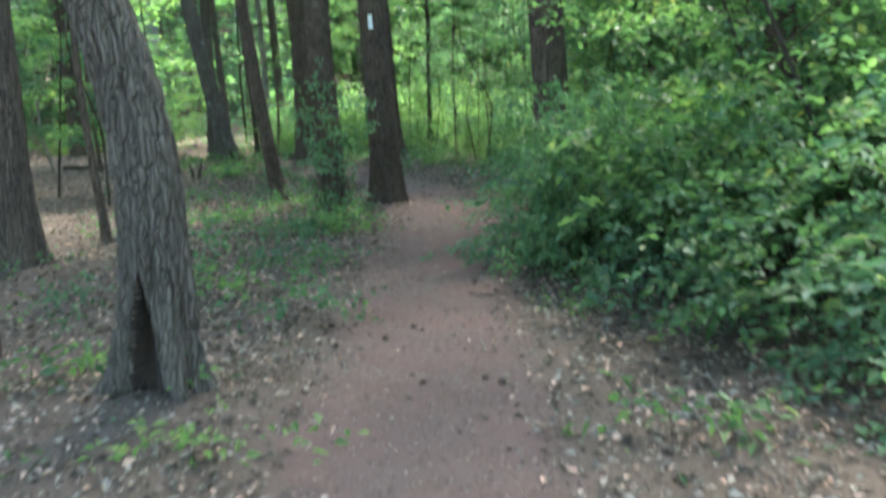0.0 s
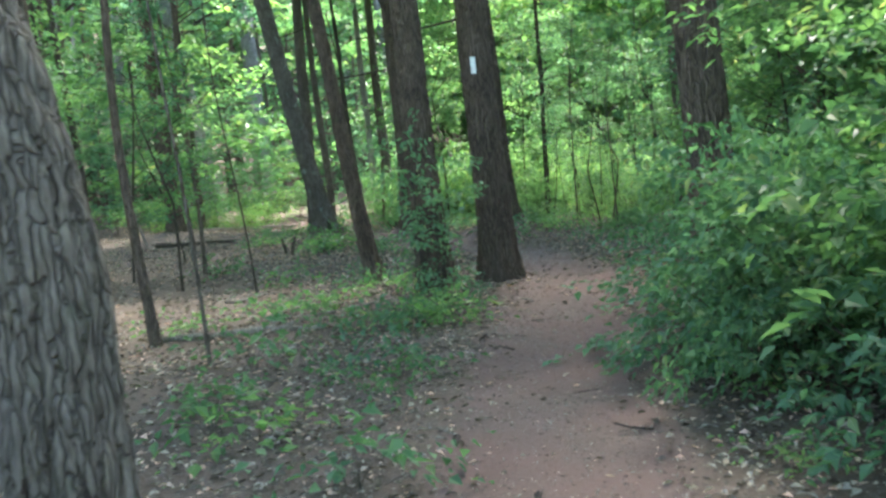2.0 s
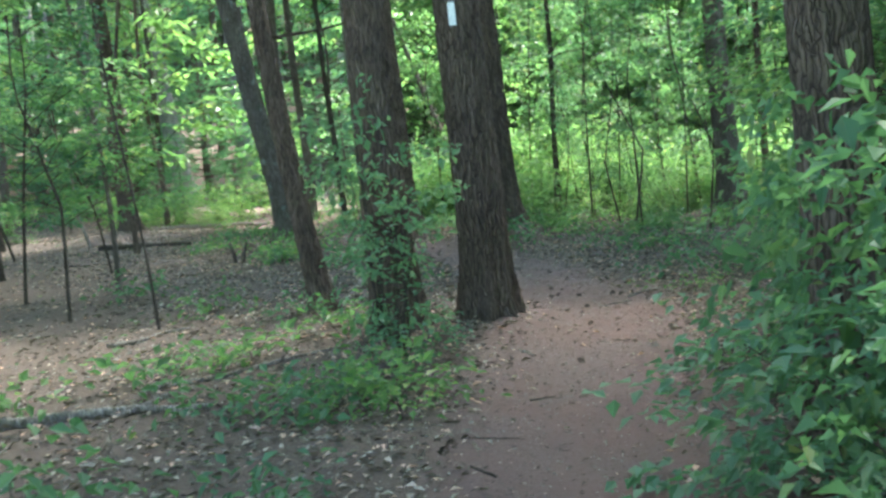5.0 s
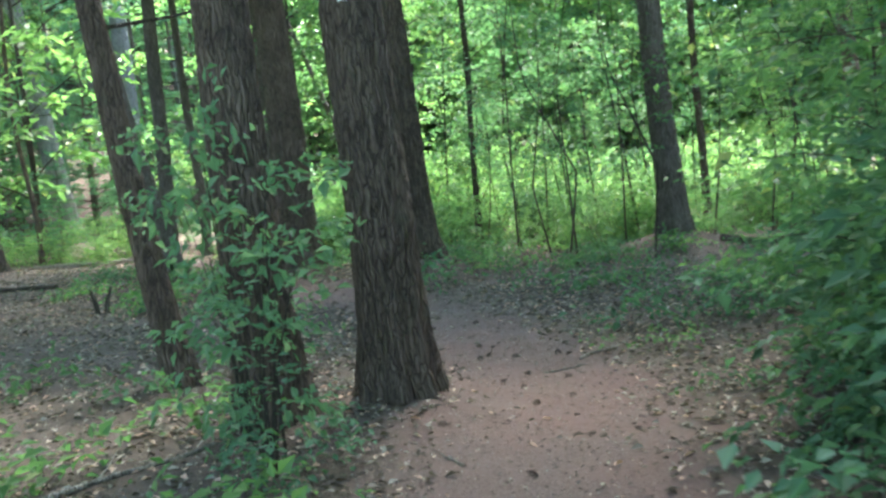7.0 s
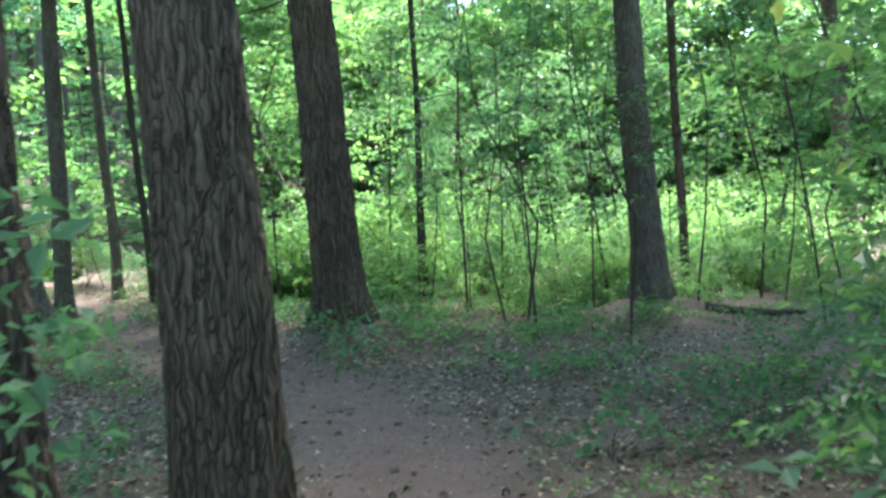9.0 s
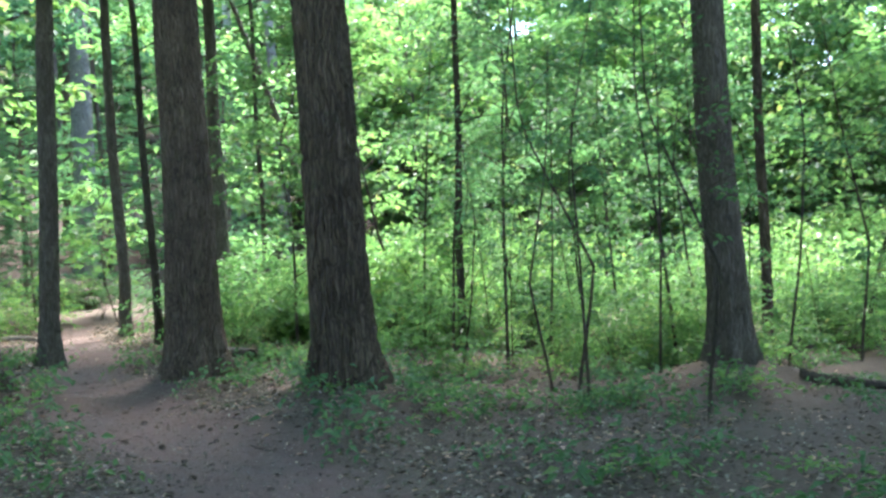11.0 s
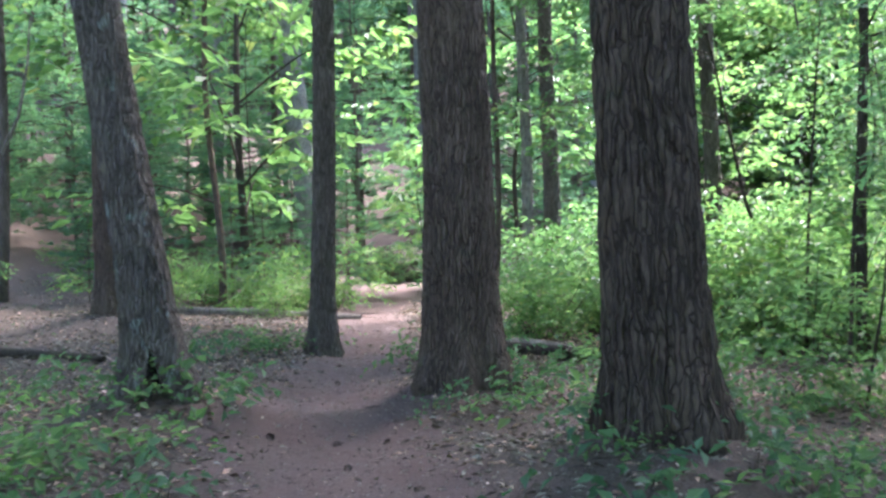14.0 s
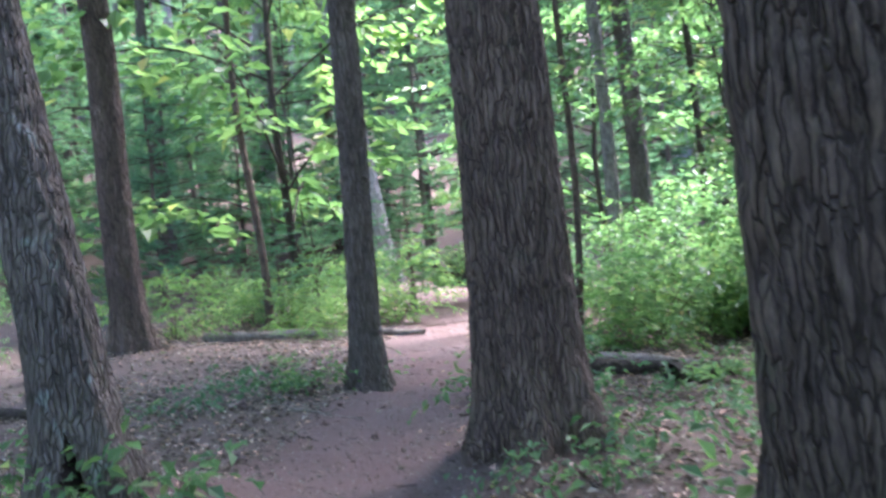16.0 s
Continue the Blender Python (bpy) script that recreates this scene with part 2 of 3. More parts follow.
def leaves(centres, heading, normal, length, width, fold=0.16):
    """Folded pointed leaves as pairs of quads."""
    c = np.asarray(centres)
    h = heading / np.linalg.norm(heading, axis=1)[:, None]
    s = np.cross(h, normal)
    s /= np.linalg.norm(s, axis=1)[:, None] + 1e-9
    n = np.cross(s, h)
    L, Wd = np.asarray(length)[:, None], np.asarray(width)[:, None]
    base, tip = c, c + h * L - n * L * 0.14
    m1, m2 = c + h * L * 0.42, None
    l1 = m1 + s * Wd * 0.5 + n * Wd * fold
    r1 = m1 - s * Wd * 0.5 + n * Wd * fold
    v = np.stack([base, l1, tip, r1], 1).reshape(-1, 3)
    k = np.arange(len(c))[:, None] * 4
    f = np.concatenate([k + np.array([[0, 2, 1]]), k + np.array([[0, 3, 2]])])
    return v, f


def sprays(points, outward, per, leaf, spread, g, droop=0.25, narrow=0.55):
    """Leaves on flat sprays: each point carries one twig with leaves on both sides."""
    p = np.repeat(points, per, 0)
    o = np.repeat(outward, per, 0)
    n = len(p)
    k = np.tile(np.linspace(0.1, 1, per), len(points))
    side = np.tile(np.where(np.arange(per) % 2, 1.0, -1.0), len(points))
    flat = o.copy()
    flat[:, 2] *= 0.4
    flat /= np.linalg.norm(flat, axis=1)[:, None] + 1e-9
    lat = np.stack([-flat[:, 1], flat[:, 0], np.zeros(n)], 1)
    c = p + flat * (k * spread)[:, None] + g.normal(0, 0.025, (n, 3)) * (spread / 0.3)
    c[:, 2] -= droop * spread * k ** 2
    head = flat * 0.6 + lat * side[:, None] * 0.9 + g.normal(0, 0.35, (n, 3))
    head[:, 2] -= 0.25
    nor = np.stack([g.normal(0, 0.45, n), g.normal(0, 0.45, n), np.ones(n)], 1)
    L = leaf * g.uniform(0.6, 1.25, n)
    return leaves(c, head, nor, L, L * narrow * g.uniform(0.85, 1.15, n))


def bush(seed, h, w, count, leaf, material, per=9, low=0.05, stems=9, name="bush"):
    """A shrub: many thin stems and leaf sprays in an uneven, gappy outline."""
    g = np.random.default_rng(seed)
    top = new(name)
    lumps = g.normal(0, 1, (9, 3)) * np.array([w * 0.33, w * 0.33, h * 0.24]) + np.array([0, 0, h * 0.56])
    k = g.integers(0, 9, count)
    p = lumps[k] + g.normal(0, 1, (count, 3)) * np.array([w * 0.16, w * 0.16, h * 0.13])
    p[:, 2] = np.clip(p[:, 2], low + g.uniform(0, 0.15, count), None)
    o = p - np.array([0, 0, h * 0.3])
    o += g.normal(0, 0.3, o.shape)
    o /= np.linalg.norm(o, axis=1)[:, None]
    v, f = sprays(p, o, per, leaf, 0.26 * (leaf / 0.07) ** 0.5, g)
    mesh_object("foliage", v, f, material, top, False)
    pieces = []
    for i in range(stems):
        e = p[g.integers(0, count)]
        b = np.array([g.normal(0, w * 0.07), g.normal(0, w * 0.07), -0.08])
        t = np.linspace(0, 1, 7)[:, None]
        mid = np.array([e[0] * 0.35, e[1] * 0.35, e[2] * 0.6]) + g.normal(0, 0.05 * w, 3)
        pts = (1 - t) ** 2 * b + 2 * t * (1 - t) * mid + t ** 2 * e
        pieces.append(tube(pts, np.linspace(0.011, 0.003, 7) * (h / 1.5) ** 0.5, 5))
    v, f = joined(pieces)
    tagged(mesh_object("twigwork", v, f, TWIG, top), kind="stuff")
    return top


def young_tree(seed, h, w, count, leaf, material, r=0.03, start=0.25, per=10, name="sapling", bark=None, lean=0.1):
    """A slim understory tree with open layers of leaf sprays along thin limbs."""
    g = np.random.default_rng(seed)
    top = new(name)
    t = np.linspace(0, 1, 14)
    wob = g.normal(0, 0.035 * h, (4, 2))
    bx = np.interp(t, [0, 0.3, 0.65, 1], [0, *wob[1:, 0]]) + g.normal(0, lean) * h * t
    by = np.interp(t, [0, 0.3, 0.65, 1], [0, *wob[1:, 1]]) + g.normal(0, lean) * h * t
    stem = np.stack([bx, by, t * h - 0.1 * (t == 0)], 1)
    v, f = tube(stem, r * (1 - 0.85 * t) + 0.003, 7)
    mesh_object("trunk", v, f, bark or TWIG, top)
    pieces, pts, outs = [], [], []
    limbs = max(10, count // 14)
    for i in range(limbs):
        k = start + (1 - start) * (i + g.uniform()) / limbs
        b = np.array([np.interp(k, t, stem[:, j]) for j in range(3)])
        a = g.uniform(0, 2 * np.pi)
        ln = w * 0.5 * (0.35 + 0.85 * math.sin(math.pi * min(1, (k - start) / (1 - start) * 0.8 + 0.2))) * g.uniform(0.6, 1.2)
        e = b + np.array([math.cos(a) * ln, math.sin(a) * ln, ln * g.uniform(0.05, 0.5)])
        q = np.linspace(0, 1, 6)[:, None]
        line = b + (e - b) * q + np.array([0, 0, 1.0]) * (0.12 * ln * np.sin(np.pi * q))
        pieces.append(tube(line, np.linspace(r * 0.35, 0.002, 6), 5))
        m = max(3, count // limbs)
        s = g.uniform(0.3, 1.05, m)
        pp = b + (e - b) * s[:, None] + g.normal(0, 0.12 * ln, (m, 3)) * np.array([1, 1, 0.45])
        pts.append(pp)
        oo = np.tile(e - b, (m, 1)) / (ln + 1e-6) + g.normal(0, 0.7, (m, 3)) * np.array([1, 1, 0.3])
        outs.append(oo)
    v, f = joined(pieces)
    tagged(mesh_object("branchwork", v, f, bark or TWIG, top), kind="stuff")
    P, O = np.concatenate(pts), np.concatenate(outs)
    O /= np.linalg.norm(O, axis=1)[:, None]
    v, f = sprays(P, O, per, leaf, 0.34 * (leaf / 0.08) ** 0.6, g)
    mesh_object("crown", v, f, material, top, False)
    return top


def pine(seed, h, w, count, name="young_pine"):
    """A young pine: whorls of boughs with tufts of needles."""
    g = np.random.default_rng(seed)
    top = new(name)
    t = np.linspace(0, 1, 10)
    stem = np.stack([g.normal(0, 0.03, 10) * t, g.normal(0, 0.03, 10) * t, t * h - 0.1 * (t == 0)], 1)
    v, f = tube(stem, 0.045 * (h / 4) * (1 - 0.9 * t) + 0.004, 8)
    mesh_object("trunk", v, f, BARK_GREY, top)
    pieces, cs = [], []
    whorls = int(h / 0.42)
    for i in range(whorls):
        k = 0.12 + 0.86 * i / whorls
        for a in g.uniform(0, 2 * np.pi) + np.arange(5) * 1.26 + g.normal(0, 0.2, 5):
            ln = w * 0.5 * (1.05 - k) * g.uniform(0.6, 1.2) + 0.12
            b = np.array([0, 0, k * h])
            e = b + np.array([math.cos(a) * ln, math.sin(a) * ln, ln * 0.12])
            pieces.append(tube([b, (b + e) / 2 + np.array([0, 0, 0.03]), e], [0.011, 0.008, 0.003], 5))
            m = max(3, int(ln / 0.11))
            s = np.linspace(0.35, 1.0, m)[:, None]
            cs.append(b + (e - b) * s + g.normal(0, 0.07, (m, 3)))
    v, f = joined(pieces)
    tagged(mesh_object("branchwork", v, f, TWIG, top), kind="stuff")
    C = np.concatenate(cs)
    per = 16
    c = np.repeat(C, per, 0)
    d = g.normal(0, 1, c.shape)
    d[:, 2] = np.abs(d[:, 2]) * 0.6
    d[:, :2] += c[:, :2] / (np.linalg.norm(c[:, :2], axis=1)[:, None] + 0.05) * 0.7
    L = g.uniform(0.09, 0.16, len(c))
    v, f = leaves(c, d, g.normal(0, 1, c.shape), L, L * 0.13, 0.0)
    mesh_object("crown", v, f, NEEDLE, top, False)
    return top


def high_crown(seed, h0, h1, w, count, material, parent, leaf=0.2):
    """The crown of a tall tree: limbs and clumps of leaves with gaps."""
    g = np.random.default_rng(seed)
    pieces, P = [], []
    for i in range(13):
        k = h0 + (h1 - h0) * (i + 0.5) / 13
        a, ln = g.uniform(0, 6.28), w * 0.5 * g.uniform(0.6, 1.15) * (1.15 - 0.6 * i / 13)
        b = np.array([0, 0, k - 0.4])
        e = b + np.array([math.cos(a) * ln, math.sin(a) * ln, ln * 0.35])
        pieces.append(tube([b, (b * 0.5 + e * 0.5) + np.array([0, 0, 0.25]), e], [0.06, 0.04, 0.012], 6))
        m = count // 13
        s = g.uniform(0.25, 1.1, m)[:, None]
        P.append(b + (e - b) * s + g.normal(0, 1, (m, 3)) * np.array([0.65, 0.65, 0.4]))
    v, f = joined(pieces)
    mesh_object("branchwork", v, f, TWIG, parent)
    P = np.concatenate(P)
    O = g.normal(0, 1, P.shape) * np.array([1, 1, 0.3])
    O /= np.linalg.norm(O, axis=1)[:, None]
    v, f = sprays(P, O, 8, leaf, 0.55, g, narrow=0.62)
    return mesh_object("crown", v, f, material, parent, False)


CROWNS = {}


def shared_crown(kind, parent, dz=0.0, turn=0.0, s=1.0):
    """One of a few crown shapes, on its tree."""
    if kind not in CROWNS:
        hold = new("tree_crown_pattern")
        mat = (LEAF, LEAF_BRIGHT, LEAF_BLUE, NEEDLE)[kind % 4]
        high_crown(40 + kind, 6.5, 15.0, 7.0, 520, mat, hold, 0.24)
        CROWNS[kind] = [(c.name.split(".")[0], c.data) for c in hold.children]
        for c in list(hold.children):
            bpy.data.objects.remove(c)
        bpy.data.objects.remove(hold)
    for nm, me in CROWNS[kind]:
        o = new(nm, me)
        o.parent = parent
        if nm == "branchwork":
            tagged(o, kind="stuff")
        o.matrix_basis = pose(0, 0, dz, 0, 0, turn) @ Matrix.Diagonal((s, s, 1, 1))


def trunk_mesh(seed, r, lean, bend, tall, flare, fine, hollow=None, furrow=0.016):
    """A trunk with furrowed bark, root flare, lean and taper; hollow: (angle, half width, height) of a split at the foot."""
    sides = 200 if fine == 2 else (90 if fine == 1 else 18)
    zs = [-0.35, -0.2, -0.1]
    step = {2: 0.035, 1: 0.07, 0: 0.35}[fine]
    z = 0.0
    while z < (5.2 if fine else 6):
        zs.append(z)
        z += step
    while z < tall:
        zs.append(z)
        z += 0.8
    zs.append(tall)
    off = seed * 7.3
    lobes = 5 + seed % 3
    g = random.Random(seed)
    ph, ph2 = g.uniform(0, 6.28), g.uniform(0, 6.28)
    wx, wy = g.uniform(0.0, 6.28), g.uniform(0, 6.28)
    cell = furrow * 2.9
    tallness = cell * 4.2
    vs = []
    for z in zs:
        zz = max(z, 0)
        rr = r * (1.05 - 0.62 * min(1, zz / tall)) if zz > 1 else r * (1.05 - 0.62 * zz / tall)
        fl = flare * math.exp(-zz / 0.24) + 0.10 * math.exp(-zz / 1.0)
        cx = lean[0] * zz + bend[0] * math.sin(min(zz, 6) * 0.9 + bend[1]) - bend[0] * math.sin(bend[1]) + 0.012 * math.sin(zz * 1.7 + wx)
        cy = lean[1] * zz + 0.012 * math.sin(zz * 1.4 + wy)
        for k in range(sides):
            th = 2 * math.pi * k / sides
            c, s = math.cos(th), math.sin(th)
            rad = rr * (1 + fl * (1 + 0.55 * math.sin(lobes * th + ph) + 0.25 * math.sin(3 * th + ph2)) + 0.03 * math.sin(2 * th + zz * 0.8 + ph))
            if fine:
                w = noise.noise((c * r * 5 + off, s * r * 5, zz * 2.0)) * 0.8
                n = noise.noise((c * r / cell + w + off, s * r / cell + w, zz / tallness))
                n2 = noise.noise((c * r / cell * 2.4 - off, s * r / cell * 2.4, zz / tallness * 3.1))
                rad += furrow * (0.35 - math.exp(-(n / 0.17) ** 2) + 0.3 * n2)
            if hollow:
                da = (th - hollow[0] + math.pi) % (2 * math.pi) - math.pi
                wid = hollow[1] * max(0.0, 1 - zz / hollow[2])
                if wid > 0 and abs(da) < wid:
                    rad *= 1 - 0.78 * (1 - (da / wid) ** 4)
            vs.append((cx + rad * c, cy + rad * s, z))
    n = len(zs)
    i = np.arange(n * sides).reshape(n, sides)
    j = np.roll(i, -1, 1)
    q = np.stack([i[:-1], j[:-1], j[1:], i[1:]], -1).reshape(-1, 4)
    return np.array(vs), q


def tree(seed, x, y, r, material, label, lean=(0, 0), bend=(0.0, 0.0), tall=15.0, flare=0.5, fine=1, hollow=None, crown=0, stubs=0, spread=1.0, name="tree", low=0.0, furrow=0.016):
    top = new(name)
    top.location = (x, y, gz(x, y) + low)
    v, q = trunk_mesh(seed, r, lean, bend, tall, flare, fine, hollow, furrow)
    stem = mesh_object("trunk", v, q, material, top)
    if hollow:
        # faces inside the split take a near-black colour, painted in as its shade
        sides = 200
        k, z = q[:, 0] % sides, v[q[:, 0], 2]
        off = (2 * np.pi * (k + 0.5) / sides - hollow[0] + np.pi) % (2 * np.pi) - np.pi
        stem.data.materials.append(HOLLOW_SHADE)
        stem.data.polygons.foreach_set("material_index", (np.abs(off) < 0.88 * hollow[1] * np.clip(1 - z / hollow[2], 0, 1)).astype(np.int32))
    g = np.random.default_rng(seed + 500)
    for i in range(stubs):
        z = g.uniform(2.6, 6.0)
        a = g.uniform(0, 6.28)
        ln = g.uniform(0.5, 1.6)
        b = np.array([lean[0] * z, lean[1] * z, z])
        d = np.array([math.cos(a), math.sin(a), g.uniform(-0.15, 0.25)])
        tv, tq = tube([b + d * r * 0.7, b + d * (r + ln * 0.4) + g.normal(0, 0.04, 3), b + d * (r + ln) + g.normal(0, 0.1, 3)], [0.018, 0.012, 0.004], 6)
        mesh_object("dead_branch", tv, tq, TWIG, top)
    if crown is not None:
        shared_crown(crown, top, 0, seed * 47.0, spread)
    return tagged(top, label, "tree")


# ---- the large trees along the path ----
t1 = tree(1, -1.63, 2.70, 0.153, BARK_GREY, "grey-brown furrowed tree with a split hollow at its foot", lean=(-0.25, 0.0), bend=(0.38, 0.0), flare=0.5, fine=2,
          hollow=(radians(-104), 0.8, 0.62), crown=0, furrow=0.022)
t2 = tree(2, -0.89, 12.53, 0.190, BARK_DARK, "dark furrowed pine trunk with a white painted trail blaze", lean=(0.004, 0), flare=0.26, fine=2, crown=3, stubs=2, furrow=0.016)
t3 = tree(3, -1.62, 12.28, 0.175, BARK_DARK, "dark rough trunk half hidden by a leafy shrub", lean=(-0.007, 0), flare=0.3, fine=2, crown=2, stubs=3)
t4 = tree(4, -2.58, 13.67, 0.096, BARK_DARK, "slim dark trunk that leans over the forest floor", lean=(-0.106, 0), flare=0.35, crown=None, stubs=1)
t5 = tree(5, 1.10, 8.65, 0.186, BARK_DARK, "dark trunk that rises out of the roadside thicket", flare=0.3, fine=2, crown=2, stubs=1)
t6 = tree(6, -1.13, 20.44, 0.251, BARK_PLATES, "broad dark trunk with deep bark ridges beside the path", lean=(-0.023, 0), flare=0.26, fine=2, crown=3, stubs=2, furrow=0.027)
t7 = tree(7, -3.11, 22.67, 0.275, BARK_DARK, "broad ridged pine trunk with roots at the path edge", flare=0.28, fine=2, crown=3, stubs=1, furrow=0.02)
# crown widened out of view to keep sun off the ground on the right
t8 = tree(8, 2.64, 22.49, 0.191, BARK_GREY, "tall brown-grey trunk behind thin saplings", flare=0.3, fine=1, crown=0, stubs=2, spread=1.7)
t9 = tree(9, -4.71, 21.02, 0.174, BARK_LICHEN, "leaning grey trunk with pale lichen and a small hollow", lean=(-0.167, 0), flare=0.45, fine=2,
          hollow=(radians(-62), 0.25, 0.26), crown=3, stubs=1)
t10 = tree(10, -6.01, 25.74, 0.133, BARK_GREY, "slim straight grey trunk on the path edge", lean=(0.033, 0), flare=0.5, fine=1, crown=0)
t11 = tree(11, -11.70, 35.97, 0.293, BARK_PALE, "pale leaning trunk lit at the foot of the slope", lean=(-0.120, 0), flare=0.25, fine=1, crown=3)
t12 = tree(12, -11.42, 41.72, 0.340, BARK_PALE, "stout pale trunk beside the far bend of the path", flare=0.25, fine=1, crown=3)
t13 = tree(13, -2.3, 30.5, 0.12, BARK_GREY, "slim dark trunk in the bright undergrowth", flare=0.2, crown=3)
t14 = tree(14, -5.00, 31.60, 0.133, BARK_GREY, "slim straight trunk lit along one side", flare=0.2, crown=3, stubs=4)
t0 = tree(15, -3.72, 6.33, 0.155, BARK_DARK, "brown trunk behind the hollow tree", flare=0.4, fine=1, crown=2)
s15 = tree(16, -9.89, 26.88, 0.194, BARK_DARK, "straight brown trunk on the lower slope", lean=(-0.025, 0), flare=0.3, crown=3, stubs=2)
tree(17, 3.76, 25.47, 0.067, BARK_DARK, "thin dark trunk beside the brown-grey tree", lean=(0.032, 0), flare=0.2, crown=0)
tree(18, -0.33, 26.94, 0.052, TWIG, "thin dark trunk in the saplings", lean=(0.041, 0), flare=0.2, crown=0, stubs=5)
tree(19, -5.4, 31.6, 0.09, BARK_PALE, "thin birch trunk with peeling pale bark", flare=0.15, crown=None, stubs=3)
tree(20, -5.15, 32.3, 0.06, TWIG, "thin dark trunk beside the birch", flare=0.15, crown=None, stubs=3)
tree(21, -4.4, 32.7, 0.05, TWIG, "thin dark young trunk in bright leaves", flare=0.15, crown=None, stubs=4)
tree(22, -6.5, 30.2, 0.095, BARK_GREY, "thin crooked grey trunk by the path", bend=(0.05, 0.4), flare=0.2, crown=2)
tree(23, -5.3, 28.4, 0.06, TWIG, "thin dark trunk close to the path", lean=(-0.03, 0), flare=0.2, crown=None)
tree(24, -10.0, 54.5, 0.24, BARK_WHITE, "white birch trunk beyond the clearing", flare=0.15, fine=0, crown=1)
tree(25, 8.0, 26.5, 0.19, BARK_GREY, "grey trunk deep in the thicket", flare=0.2, crown=0)
# wider unseen crown, again to shade the ground
tree(26, 6.6, 22.0, 0.17, BARK_DARK, "dark trunk deep in the thicket", flare=0.2, crown=2, spread=1.5)

tree(27, -2.67, 33.0, 0.085, BARK_GREY, "thin dead trunk that leans far over in the clearing", lean=(-0.32, 0), flare=0.15, fine=0, crown=None, tall=9.0, stubs=3)

tree(28, 2.88, 6.6, 0.12, BARK_DARK, "dark trunk deep in the roadside thicket", flare=0.2, crown=0, spread=0.5)

# painted blaze on the trunk
g = []
bz0, bz1 = 2.38, 2.57
for k in range(5):
    z = bz0 + (bz1 - bz0) * k / 4
    for a in np.linspace(-106, -89, 7):
        wob = 0.012 * math.sin(k * 2.1 + a)
        rr = 0.190 * (1.05 - 0.62 * z / 15) + 0.16 * 0.190 * math.exp(-z / 1.1) + 0.02
        g.append((rr * math.cos(radians(a)) + 0.004 * z + 0.012 * math.sin(z * 1.7), rr * math.sin(radians(a)), z + wob))
ii = np.arange(35).reshape(5, 7)
blaze = mesh_object("blaze", g, np.stack([ii[:-1, :-1], ii[:-1, 1:], ii[1:, 1:], ii[1:, :-1]], -1).reshape(-1, 4), PAINT, t2)
tagged(blaze, "white painted trail blaze")

# ---- slim trees and saplings on the left ----
SLIM = [(-3.89, 9.3, 0.06), (-2.93, 7.94, 0.02), (-3.96, 12.98, 0.016), (-2.9, 3.8, 0.018), (-4.5, 9.0, 0.045), (-6.0, 12.3, 0.06), (-7.2, 14.5, 0.07), (-5.6, 16.0, 0.04),
        (-8.5, 18.5, 0.09), (-9.5, 13.0, 0.12), (-7.0, 9.0, 0.1), (-6.4, 6.5, 0.08), (-8.0, 22.5, 0.06), (-11, 20, 0.13), (-12, 25, 0.1), (-10.2, 30, 0.08),
        (-14, 29, 0.12), (-13, 17, 0.15), (-4.6, 27.5, 0.05), (-15.5, 34, 0.16), (-9.2, 16.2, 0.16)]
for i, (x, y, r) in enumerate(SLIM):
    tree(60 + i, x, y, r * 0.72, (BARK_DARK, BARK_GREY, TWIG)[i % 3], "slim young trunk in the shaded wood", lean=(rnd.uniform(-0.05, 0.05), 0), bend=(rnd.uniform(0.02, 0.12), rnd.uniform(0, 3)),
         tall=5.5 + r * 70, flare=0.25, fine=0, crown=(i % 4 if r > 0.11 else None), stubs=2)

# ---- pattern plants, copied about ----
patterns = {
    "bush": [bush(100 + i, 1.5, 1.7, 190, 0.12, (LEAF_BLUE, LEAF, LEAF_PALE)[i], 9) for i in range(3)],
    "tall": [bush(110 + i, 2.7, 2.2, 260, 0.13, (LEAF, LEAF_BLUE)[i], 9, low=0.2, stems=14) for i in range(2)],
    "sapling": [young_tree(120 + i, 5.5, 3.0, 260, 0.12, (LEAF, LEAF_BRIGHT, LEAF_BLUE, LEAF)[i], 0.028, 0.22) for i in range(4)],
    "far": [young_tree(130 + i, 8.0, 5.0, 300, 0.25, (LEAF, LEAF_BRIGHT, LEAF_BRIGHT)[i], 0.06, 0.08, 9) for i in range(3)],
    "bright": [bush(140 + i, 1.6, 2.0, 210, 0.13, LEAF_BRIGHT, 9) for i in range(3)],
    "herb": [bush(150 + i, 0.26, 0.42, 16, 0.085, (LEAF, LEAF_BLUE, LEAF_BRIGHT)[i], 6, low=0.04, stems=5, name="seedling") for i in range(3)],
    "pine": [pine(160 + i, 3.6 + i, 2.4, 0) for i in range(2)],
    "shrub": [bush(180 + i, 1.9, 0.7, 62, 0.115, (LEAF_PALE, LEAF_PALE)[i], 7, low=0.15, stems=8) for i in range(2)],
    "canopy": [young_tree(190, 6.4, 4.6, 170, 0.15, LEAF_BRIGHT, 0.035, 0.7, 9, lean=0.015)],
    "wisp": [young_tree(170 + i, 4.2, 1.3, 60, 0.085, (LEAF, LEAF_BLUE, LEAF)[i], 0.016, 0.3, 8, lean=0.06) for i in range(3)],
}
